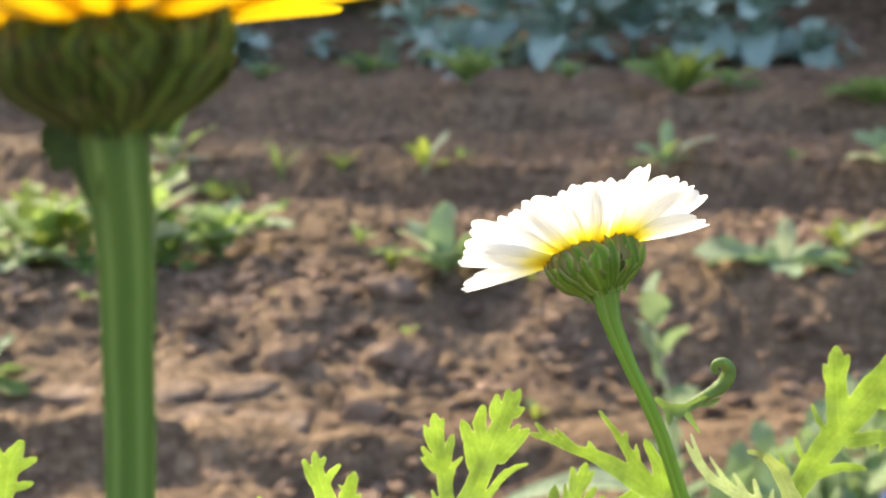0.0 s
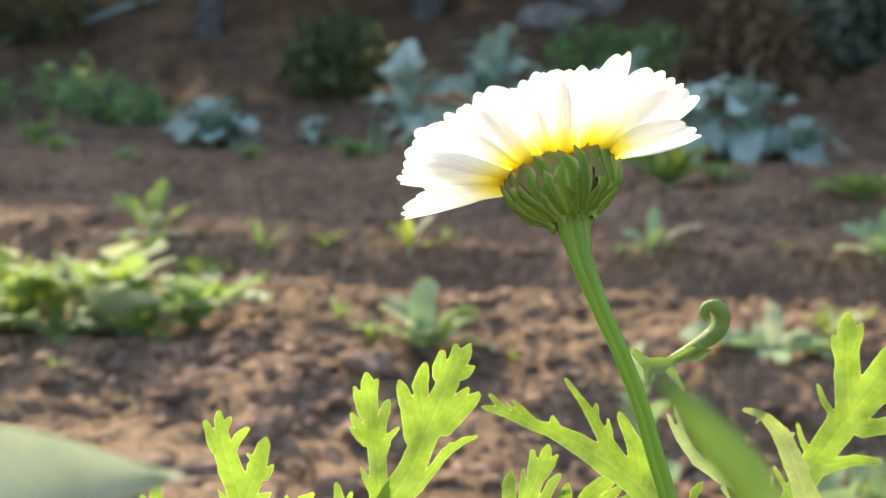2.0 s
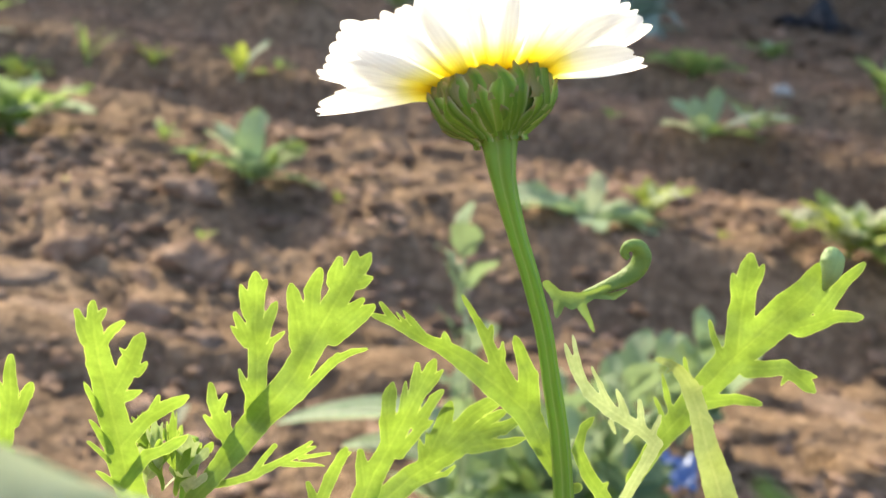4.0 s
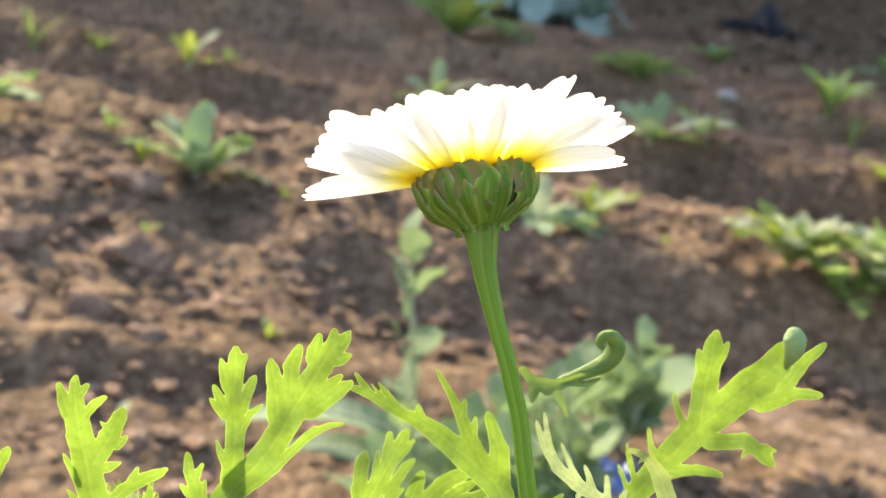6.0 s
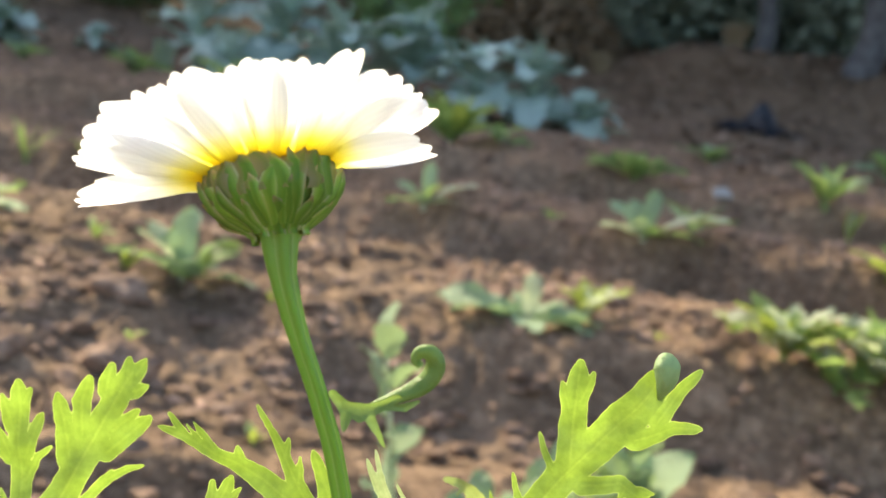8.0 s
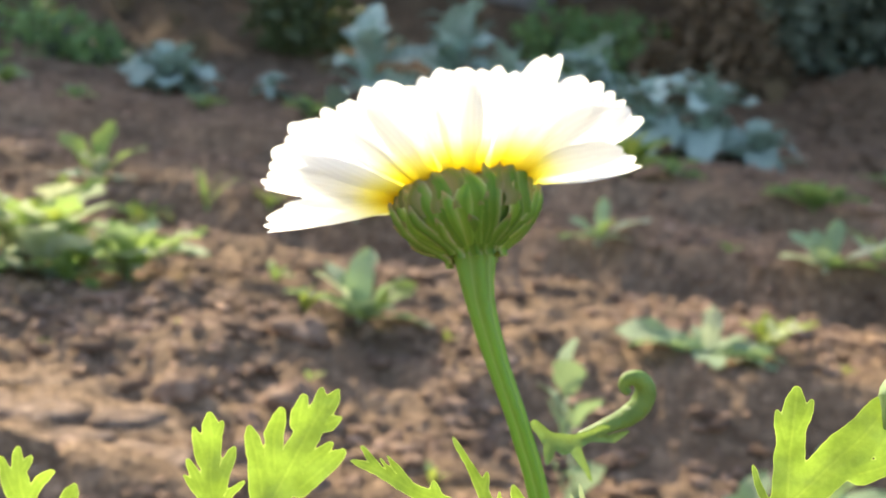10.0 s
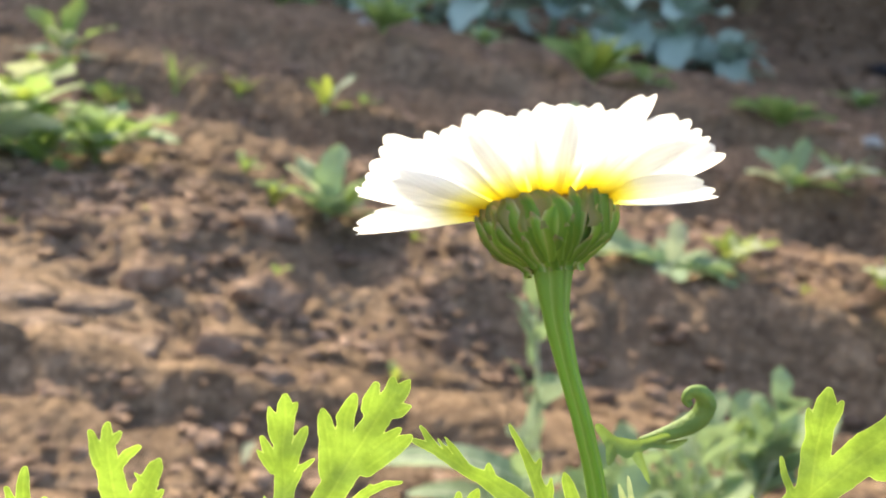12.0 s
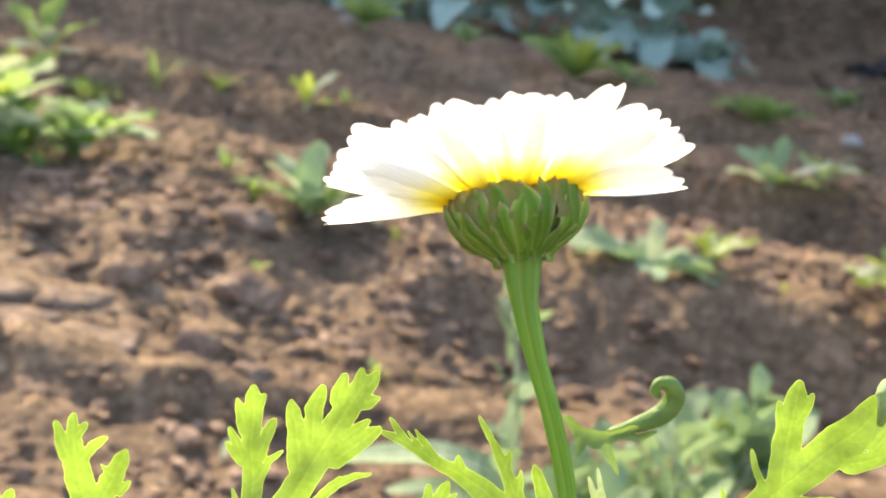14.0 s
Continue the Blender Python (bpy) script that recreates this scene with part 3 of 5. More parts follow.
# ---- the daisies ----
def petal_mesh(seed):
    """A ray petal one unit long and one wide, growing along +x: a narrow foot, a broad blade and a blunt tip cut into rounded teeth."""
    r = random.Random(seed)
    teeth, ph, dip = r.choice((2.5, 3.0, 3.5, 2.0)), r.uniform(0, 3.1), r.uniform(0.035, 0.07)
    cup, fold, side, curl = r.uniform(0.10, 0.24), r.uniform(0.02, 0.05), r.uniform(-0.06, 0.06), r.uniform(-0.06, 0.05)

    def place(u, v):
        s = 2 * u - 1
        w = 0.5 * (0.40 + 0.60 * math.sin(1.5708 * min(1.0, v / 0.62)) ** 1.1) * (1.0 if v < 0.74 else 1 - 0.16 * ((v - 0.74) / 0.26) ** 2)
        edge = 1 - 0.13 * abs(s) ** 3 - dip * (1 - abs(math.sin(teeth * 1.5708 * s + ph)) ** 0.7) + side * s
        x = v * (edge if v > 0.6 else 1 + (edge - 1) * (v / 0.6) ** 2)
        z = cup * w * (s * s - 0.3) + fold * math.sin(3.1416 * s * 2 + ph) * w * v + curl * v * v + 0.006 * math.sin(11 * s + ph) * v
        return (x, s * w, z)

    return sheet("petal", 24, 14, place)


def flower_head(parent, centre, axis, spin, rays, petal_mat, seed, rim=0.0086, petal_label="", bract_mat=None, turn=0.0):
    """A daisy head seen from its green cup: cup, overlapping bracts, ray petals and the disc, on an axis.
    rays: azimuth, rise from the rim's plane in degrees, length and width in mm of each petal; turn: degrees by which those at the sides roll on their own length."""
    r = random.Random(seed)
    m = Matrix.Translation(centre) @ Vector((0, 0, 1)).rotation_difference(Vector(axis)).to_matrix().to_4x4() @ pose(0, 0, 0, 0, 0, spin)
    low = -0.0092
    outline = ((0.0, 0.30), (0.08, 0.40), (0.20, 0.62), (0.36, 0.83), (0.58, 0.96), (0.80, 1.0), (1.0, 0.97))

    def radius(k):  # k from the stem (0) to the rim (1)
        return rim * float(np.interp(k, [p[0] for p in outline], [p[1] for p in outline]))

    cup = sheet("cup", 28, 10, lambda u, v: (0.94 * radius(v) * math.cos(6.2832 * u), 0.94 * radius(v) * math.sin(6.2832 * u), low * (1 - v)))
    head = part("flower_head", cup, BASE_FLESH, parent, "green cup of the flower", m)
    for row, (k0, k1, count, wide) in enumerate(((-0.08, 0.46, 9, 0.0021), (-0.02, 0.76, 13, 0.0027), (0.04, 1.03, 22, 0.0031), (0.45, 1.10, 26, 0.0030))):
        for i in range(count):
            a0 = 6.2832 * (i + 0.37 * row + r.uniform(-0.32, 0.32)) / count
            e = k1 + r.uniform(-0.18, 0.10)
            wave, phase = r.uniform(0.02, 0.07), r.uniform(0, 6.28)
            bow, broad, off = r.uniform(-0.8, 0.8), wide * r.uniform(0.82, 1.2), r.uniform(0.0, 0.0006)

            def place(u, v, a0=a0, e=e, k0=k0, row=row, broad=broad, bow=bow, off=off, wave=wave, phase=phase):
                s, k = 2 * u - 1, k0 + (e - k0) * v
                w = broad * 0.5 * (0.62 + 0.63 * v if v < 0.6 else 0.94 * (1 - ((v - 0.6) / 0.4) ** 2.0) + 0.06)
                rr = radius(max(0.0, min(k, 1.0))) + 0.00010 + off + 0.00030 * (2 - row) * (0.4 + v) + 0.00075 * (1 - abs(s) ** 1.2) * (1 - 0.45 * v) + 0.0022 * max(0.0, k - 0.93) + 0.004 * wave * math.sin(9 * v + 2 * phase)
                a = a0 + s * w / max(rr, 0.0015) + 0.22 * bow * v * v + wave * math.sin(7 * v + phase)
                return (rr * math.cos(a), rr * math.sin(a), low * (1 - k) if k < 1 else (k - 1) * 0.010)

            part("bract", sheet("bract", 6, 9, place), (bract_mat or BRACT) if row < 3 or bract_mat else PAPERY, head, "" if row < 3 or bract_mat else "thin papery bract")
    shapes = [petal_mesh(seed * 20 + k) for k in range(9)]
    r = random.Random(seed)
    for _ in range(355):  # the petals keep their own run of chances
        r.random()
    for i, (a, rise, size, wide) in enumerate(rays):
        m = pose(0, 0, 0, 0, 0, a) @ pose(rim * 0.90, 0, -0.0010 + 0.0003 * (i % 3), 0, 0, 0) @ pose(0, 0, 0, -turn * math.copysign(abs(math.cos(radians(a))) ** 2.5, math.cos(radians(a))) + r.uniform(-9, 9), -rise, r.uniform(-4, 4))
        part("petal", shapes[(i * 4 + r.randrange(2)) % 9], petal_mat, head, petal_label, m @ Matrix.Diagonal((size * 0.001, wide * 0.001, size * 0.0006, 1)))
    disc = sheet("disc", 26, 8, lambda u, v: (rim * 0.86 * (1 - v) * math.cos(6.2832 * u), rim * 0.86 * (1 - v) * math.sin(6.2832 * u), 0.0012 + 0.0028 * math.sin(v * 1.57) + 0.0003 * math.sin(40 * u) * math.sin(25 * v)))
    part("disc", disc, DISC, head, "dense yellow disc florets")
    return head


def mm(points, at):
    return [(p[0] * 0.001 + at[0], p[1] * 0.001 + at[1], p[2] * 0.001 + at[2]) for p in points]


HEAD = Vector((-0.0050, 0.0040, 0.5545))
LEAN = Vector((-0.29, 0.36, 0.88)).normalized()
NECK = HEAD - LEAN * 0.0090
ROOT = Vector((0.052, 0.016, height(0.052, 0.016) - 0.01))
daisy = thing("crown_daisy", ROOT, "white crown daisy with yellow petal bases on a ribbed green stem", "flower", "daisies in bloom")
stem_line = [Vector((-0.0028, 0.0008, 0.5455)) + Vector(p) for p in ((0.0019, -0.0012, -0.0048), (0.0051, -0.0014, -0.0129), (0.0087, -0.0010, -0.0211), (0.0130, 0.0002, -0.0338), (0.020, 0.003, -0.065), (0.033, 0.008, -0.16), (0.046, 0.013, -0.32))]
stem_line = [NECK + LEAN * 0.001, *stem_line, ROOT]
part("stem", tube("stem", [p - ROOT for p in stem_line], (0.0028, 0.0018, 0.00138, 0.00132, 0.00134, 0.0016, 0.0022, 0.003, 0.004), 60, 5, 0.11, 8), STEM, daisy, "ribbed light green stem")
# the petals droop on the side to which the head leans and stand up round the rest
WHITE_RAYS = (
    (188, 1, 18.6, 6.6), (198, 13, 18.4, 6.5), (206, 20, 18.0, 8.0), (199, 37, 17.6, 7.4), (222, 25, 17.6, 8.4), (238, 27, 17.3, 8.4), (248, 30, 16.8, 8.0),
    (259, 32, 17.0, 8.4), (274, 30, 16.8, 7.8), (284, 30, 17.2, 7.0), (295, 28, 16.8, 8.0), (310, 31, 18.4, 6.4), (321, 26, 17.4, 8.4), (329, 17, 17.6, 8.0), (335, 10, 18.0, 8.0),
    (345, -5, 15.6, 8.4), (18, 30, 15.0, 8.0), (45, 42, 15.5, 8.0), (72, 46, 15.5, 8.0), (98, 48, 15.5, 8.0), (124, 45, 15.5, 8.0), (148, 40, 16.0, 8.0), (170, 24, 17.0, 8.0))
flower_head(daisy, HEAD - ROOT, LEAN, 0, WHITE_RAYS, PETAL, 4, 0.0088, "white petal with a yellow base", None, 30.0)


def leaf_on(owner, origin, name, base, lobes, material, seed, label="", **shape):
    return part(name, lobed(name, lobes, seed, **shape), material, owner, label, Matrix.Translation(Vector(base) - Vector(origin)))


leaf_on(daisy, ROOT, "leaf", (0.011, 0.015, 0.497), (
    ((3.5, -7.6, 1.9), (-3.1, 1.1, 2.5), (-8.4, 4.5, 2.5), (-13.7, 7.2, 2), (-18.9, 9.5, 1.5), (-24, 10.8, 1.2), (-28.1, 11.9, 0.8), (-31.7, 12.5, 0.3)),
    ((-26.6, 11.5, 0.8), (-30.2, 14.5, 0.5)), ((-22, 10.8, 0.9), (-26, 14.2, 0.4)), ((-24.6, 11.4, 0.6), (-27.2, 13.6, 0.3)), ((-18, 10.3, 0.9), (-18.5, 11.9, 0.5)),
    ((-6, 4.3, 1.9), (-9, 8.4, 1.5), (-11.5, 12.6, 1.2), (-14.1, 16, 0.7), (-16.4, 18.7, 0.3)), ((-10.9, 11.7, 0.8), (-10.7, 14.7, 0.5)),
    ((-8.3, 7.8, 0.9), (-8.5, 12.4, 0.4)), ((-2.7, 1.5, 2.3), (-3.4, 7.3, 1.8), (-5.2, 10.9, 1.2), (-6.6, 13.8, 0.5)), ((-4.2, 8.6, 0.8), (-5.6, 10.5, 0.3))), DAISY_LEAF, 3, lean=(-0.15, 0.1))
leaf_on(daisy, ROOT, "leaf", (0.036, 0.04, 0.498), (
    ((-5.6, -20, 1.5), (-2.2, -11.3, 1.9), (3.1, -1.9, 2.7), (7.9, 5.9, 2.9), (12.9, 12.3, 3.3), (16.9, 18.2, 3.4), (20, 23.3, 2.8), (21.9, 26.8, 1.9)),
    ((9.1, 8, 2.6), (8.6, 14.9, 2.5), (8.3, 21.2, 2.1), (8.2, 26.3, 1)), ((7.8, 17.4, 1.4), (5.7, 22.6, 0.6)), ((9.1, 19.8, 1.3), (10.5, 25.1, 0.6)),
    ((22, 18.9, 1.7), (25.3, 25.1, 1.2), (27.6, 28.2, 0.6)), ((19, 14.9, 2.2), (24.7, 18.3, 1.3), (29.1, 18.7, 0.6)),
    ((11.6, 5.2, 1.8), (17.7, 6.9, 1.5), (21.3, 5.2, 1.5), (23.5, 3.7, 0.6)), ((21, 6.5, 0.9), (23.5, 6.3, 0.4)), ((18.6, 6, 0.7), (17.7, 3.6, 0.3)),
    ((2.6, -0.4, 0.9), (1.1, 1.8, 0.8), (0.4, 3.6, 0.6), (-0.1, 5.4, 0.4)), ((-0.2, -6.2, 0.8), (-1.8, -3.0, 0.7), (-3.6, 1.7, 0.3)), ((6.3, 7.1, 0.9), (4.5, 10.0, 0.7), (3.4, 12.7, 0.4)), ((-1.1, -8.3, 0.7), (-3.1, -5.0, 0.6), (-4.2, -3.2, 0.3)),
    ((4.7, -2.4, 1.8), (10.1, -0.8, 1.2), (14.7, -0.7, 0.6))), DAISY_LEAF, 8, lean=(-0.1, 0.05), bend=-0.1)
leaf_on(daisy, ROOT, "leaf", (0.03, 0.02, 0.49), (
    ((-2.7, -10, 1.3), (-0.7, -1.1, 1.2), (0.7, 4.8, 1.3), (-2.7, 7.3, 1.3), (-8, 10.1, 1.3), (-12.1, 13.2, 1.2), (-15, 16.7, 0.8), (-17.3, 21.3, 0.3)),
    ((-12.9, 14.2, 0.8), (-14.9, 18.9, 0.6), (-16.2, 22.8, 0.3)), ((-8.3, 11, 0.9), (-10.5, 14.8, 0.6), (-12.3, 17.9, 0.3)), ((-5.1, 9.2, 0.8), (-7.6, 14.3, 0.4)),
    ((-2.2, 7.9, 0.8), (-3.4, 12.4, 0.5)), ((-0.1, 6.4, 0.7), (0.5, 10.3, 0.4)), ((-3.5, 6.3, 0.8), (-4.5, 3.8, 0.4)), ((-7.6, 8, 0.6), (-6.3, 5.5, 0.3))), PALE_LEAF, 5, "pale twisted feathery leaf", lean=(0.1, -0.25), bend=0.3)
leaf_on(daisy, ROOT, "leaf", (0.017, 0.006, 0.476), (
    ((7.4, 10.2, 1.4), (2.3, 16.2, 1.3), (0, 20, 1.1), (0.5, 23.7, 0.8), (1.9, 25.8, 0.3)), ((4.6, 13, 0.9), (5.7, 15, 0.4)), ((0.8, 13.7, 1.1), (-1.4, 13, 0.6))), DAISY_LEAF, 6, lean=(0.2, 0.1))
leaf_on(daisy, ROOT, "leaf", (0.0355, -0.02, 0.487), (
    ((3.3, 10.9, 2.6), (0.5, 17, 2.3), (-1.7, 21.6, 1.9), (-3.5, 26.3, 1.5), (-5.2, 29.3, 1.4), (-6.9, 31.4, 1), (-8.6, 32.6, 0.7), (-10.7, 33.3, 0.4)),
    ((-3.2, 25.9, 0.8), (-1.1, 24.7, 0.3)), ((-4.6, 28.6, 0.7), (-3.2, 29.4, 0.3)), ((-8.4, 31.8, 0.5), (-8.9, 31.2, 0.3))), BENT_LEAF, 26, "narrow pale yellow-green leaf bent over at its tip", lean=(0.2, 0.3), puff=0.3)
leaf_on(daisy, ROOT, "curled_leaf", (0.009, -0.0015, 0.5215), (
    ((-1.1, 4.1, 0.9), (0.6, 2.6, 1.1), (2.9, 2.5, 1.4), (5.3, 3.6, 0.9), (7.9, 5.5, 0.7)), ((1.1, 1.8, 1), (1, -0.5, 0.3)),
    ((4.6, 1.9, 0.9), (6.1, -0.2, 0.5), (7, -1.9, 0.2)), ((6, 3.9, 0.7), (8.9, 4.2, 0.7), (11, 5.4, 0.2))), CURL_LEAF, 7, "small leaf curled at its tip", lean=(0, 0), puff=0.5, cell=0.24)
part("curled_tip", tube("curled_tip", mm(((4.6, 0.2, 3.4), (8.3, 0.2, 5.6), (10.5, 0.2, 7.1), (11.9, 0.1, 8.8), (12.3, 0.0, 10.9), (11.3, -0.2, 12.2), (10.0, -0.3, 12.0), (9.6, -0.4, 11.0), (10.3, -0.5, 10.2)), (0, 0, 0)),
            (0.0006, 0.0010, 0.0013, 0.0014, 0.00145, 0.0014, 0.0012, 0.0009, 0.0005), 16, 2, 0.12, 6, 0.8), CURL_LEAF, daisy, "", Matrix.Translation(Vector((0.0090, -0.0015, 0.5215)) - ROOT))

part("rolled_tip", tube("rolled_tip", mm(((21.6, -2.2, 22.6), (22.0, -2.8, 24.6), (22.2, -3.0, 26.4), (22.0, -2.6, 28.2), (21.5, -1.8, 29.2), (21.0, -1.0, 29.4)), (0, 0, 0)), (0.0003, 0.0014, 0.0021, 0.0025, 0.0019, 0.0003), 18, 0, 0, 6, 0.85), ROLLED, daisy, "tip rolled over, paler underside", Matrix.Translation(Vector((0.036, 0.040, 0.498)) - ROOT))

SHOOT = Vector((-0.046, 0.020, height(-0.046, 0.02) - 0.01))
shoot = thing("leafy_shoot", SHOOT, "bright green leafy daisy shoot with feathery cut leaves", "plant")
part("stem", tube("stem", [p - SHOOT for p in (Vector((-0.047, 0.009, 0.487)), Vector((-0.047, 0.010, 0.46)), Vector((-0.045, 0.014, 0.36)), Vector((-0.047, 0.018, 0.2)), SHOOT)], (0.0012, 0.0016, 0.002, 0.0024, 0.003), 18, 6, 0.06, 6), STEM, shoot)
leaf_on(shoot, SHOOT, "leaf", (-0.058, -0.003, 0.486), (
    ((5.1, -6.8, 2.6), (2.6, 2.4, 3), (0.4, 10.3, 2.8), (-1, 17.1, 2.4), (-1.8, 22.8, 1.7), (-1.9, 26.1, 1)), ((-2.7, 21.8, 1.4), (-4.6, 26.2, 0.8)),
    ((-2, 25.2, 1.2), (-2.1, 28.2, 0.7)), ((-1.5, 25.3, 0.9), (-0.1, 27.5, 0.6)), ((-0.9, 21, 1), (1, 24.1, 0.9), (2.5, 25.6, 0.6)),
    ((1, 12.4, 1.6), (3.4, 18.1, 1.9), (4.9, 22.1, 1.3), (5.3, 23.5, 0.7)), ((3.9, 18.6, 0.8), (2, 20.9, 0.4)), ((4.6, 16.7, 0.9), (6.3, 19.1, 0.4)),
    ((2.3, 12, 1.1), (5.3, 13.7, 0.4)), ((2.5, 3.4, 1.6), (6.3, 8.7, 1.3), (9.8, 11.7, 1.3), (12.6, 13.8, 0.7)), ((7, 10, 0.8), (8.3, 13.4, 0.4))), DAISY_LEAF, 12, lean=(0.15, -0.1))
leaf_on(shoot, SHOOT, "leaf", (-0.058, -0.0037, 0.486), (
    ((3.8, -2.5, 1.1), (6.9, 2.7, 1.2), (10.2, 4.3, 1), (12.8, 6.5, 0.4)), ((8.9, 3.8, 0.6), (11, 6, 0.4)), ((-0.9, 8.9, 0.9), (-3.7, 14.1, 0.3)),
    ((0.9, 2.9, 1.1), (-2.7, 7.2, 0.4)), ((1, 0.9, 0.7), (-2.8, 3.4, 0.4)), ((3.3, -3.6, 0.9), (-1.2, -1.4, 0.4))), DAISY_LEAF, 12, lean=(0.15, -0.1))
leaf_on(shoot, SHOOT, "leaf", (-0.039, 0.004, 0.485), (
    ((-6.2, -6.8, 1.5), (-2.9, -1.8, 1.7), (0.7, 4.1, 2.3), (4.3, 10.4, 2.6), (8.7, 17.2, 2.4), (11.3, 23.8, 2.4), (13.6, 29.3, 2.2), (15.6, 34.1, 2), (16.9, 36.8, 1.4)),
    ((9, 22.6, 2), (7.8, 28.6, 1.5), (6.8, 32.2, 0.7)), ((10.6, 26.6, 1.6), (10.1, 31.7, 1.4), (11, 35.3, 0.7)), ((13.3, 33.5, 1.4), (13.8, 37.2, 0.8)),
    ((16.2, 35.8, 1.3), (16.2, 38.4, 0.7)), ((17.5, 36.4, 1.3), (18.6, 38.9, 0.5)), ((17.3, 34, 1.3), (19.3, 35.2, 0.5)), ((14.9, 27.6, 1.3), (18.3, 31.3, 0.6)),
    ((14.3, 24.2, 1.6), (18, 28.2, 1.4), (20, 30.4, 0.7)), ((5.6, 9.1, 0.7), (9.9, 14, 1), (14.4, 19.9, 1), (17.5, 22, 0.7), (19.8, 23, 0.4)),
    ((13.5, 18.8, 0.6), (15.2, 21.5, 0.4))), DAISY_LEAF, 14, lean=(0.1, 0.05))
leaf_on(shoot, SHOOT, "leaf", (-0.039, 0.0046, 0.485), (
    ((3, 9.8, 2.3), (2.9, 15.1, 1.8), (2.3, 19.9, 1.8), (1.4, 25, 1.6), (1.1, 30.2, 1.4), (0.7, 33.2, 0.7)), ((0.3, 26.3, 1.2), (-1.3, 31, 0.5)),
    ((1.5, 29.8, 1), (2.4, 32.2, 0.5)), ((3, 22.8, 1.2), (3.7, 26.7, 1), (4.4, 28.6, 0.5)), ((3, 18.5, 1.1), (4.5, 22.3, 0.7), (6.2, 24, 0.4)),
    ((0.4, 22.1, 1.1), (-1.9, 26.1, 0.6)), ((0.2, 21.1, 0.9), (-2.4, 23.9, 0.4)), ((2, 12.6, 0.9), (-0.4, 16.9, 0.3))), DAISY_LEAF, 14, lean=(0.1, 0.05))
leaf_on(shoot, SHOOT, "leaf", (-0.039, 0.0052, 0.485), (
    ((0.3, 2.3, 1.9), (-2.2, 6.2, 1.4), (-4.3, 10.9, 1), (-4.9, 13.5, 0.6)), ((-2.7, 4.9, 1), (-5.2, 8.2, 0.5)), ((-3.5, 8.3, 0.8), (-2.3, 12.1, 0.5)),
    ((-1.8, 5.5, 0.8), (-1.6, 9, 0.4)), ((-3.8, -3.9, 0.7), (3.9, -0.8, 0.9), (9.1, 2.6, 0.8), (13.3, 5.2, 0.4)), ((3.4, -0.9, 0.7), (6.7, 4.7, 0.6)),
    ((8.3, 1.9, 0.7), (12.7, 6.1, 0.4)), ((11, 2.8, 0.6), (15.7, 4.2, 0.4)), ((8.3, 1.5, 0.7), (15.2, 1.7, 0.3))), DAISY_LEAF, 14, lean=(0.1, 0.05))
for k in range(14):  # young leaves crowded at the shoot's tip
    a = 137.5 * k
    tall = 7 + k % 4
    lf = (((0, 0, 0.8), (0.3, 0.6 * tall, 1.1), (0, tall, 0.5)), ((0, 2.5, 0.7), (2.6, 5.6, 0.9), (3.2, 6.8, 0.4)), ((0, 2.2, 0.7), (-2.4, 5.0, 0.9), (-3.0, 6.2, 0.4)), ((0.2, 4, 0.6), (1.4, tall - 0.6, 0.4)), ((0.2, 4, 0.6), (-1.5, tall - 1, 0.4)))
    me = lobed("young_leaf", lf, 40 + k, bend=1.2, cell=0.36)
    part("young_leaf", me, PALE_LEAF if k % 3 == 0 else DAISY_LEAF, shoot, "", Matrix.Translation(Vector((-0.0500 + 0.004 * math.cos(a), 0.006 + 0.003 * math.sin(a), 0.478 + 0.0012 * (k % 6))) - SHOOT) @ pose(0, 0, 0, 0, 0, a) @ pose(0, 0, 0, 24 - 4 * (k % 5), 0, 0))

LOW = Vector((-0.012, 0.030, height(-0.012, 0.03) - 0.01))
low_shoot = thing("leafy_shoot", LOW, "shorter bright green daisy shoot below the white flower", "plant")
part("stem", tube("stem", [p - LOW for p in (Vector((-0.014, 0.021, 0.475)), Vector((-0.014, 0.022, 0.44)), Vector((-0.012, 0.026, 0.3)), LOW)], (0.0012, 0.0016, 0.002, 0.003), 18, 6, 0.06, 6), STEM, low_shoot)
leaf_on(low_shoot, LOW, "leaf", (-0.016, 0.02, 0.483), (
    ((-2.1, -8.4, 2.6), (-0.7, -2.5, 2.2), (1.5, 2.9, 2), (3.4, 8.3, 1.8), (5.3, 13.5, 1.6), (6.6, 16.9, 1.2), (7.1, 18.8, 0.6)),
    ((1.5, 2.4, 1.7), (0.6, 7.5, 1.6), (0.4, 12.1, 1.3), (0.5, 13.8, 0.6)), ((0.4, 8, 0.8), (-0.8, 11.9, 0.4)), ((3, 9.3, 0.9), (2.7, 14.4, 0.4)),
    ((4.6, 13.1, 1.2), (4.3, 17.5, 0.7)), ((6.5, 13.8, 1), (8.7, 17, 0.4)), ((5.8, 7.6, 1.4), (8, 12.2, 1), (9.4, 13.8, 0.4)),
    ((3.1, 1.6, 1.3), (6.4, 6.9, 1), (8.4, 8.4, 0.3)), ((-2.1, -4.8, 1.5), (-3.5, 1.1, 0.8))), DAISY_LEAF, 21, lean=(0.1, 0.1))
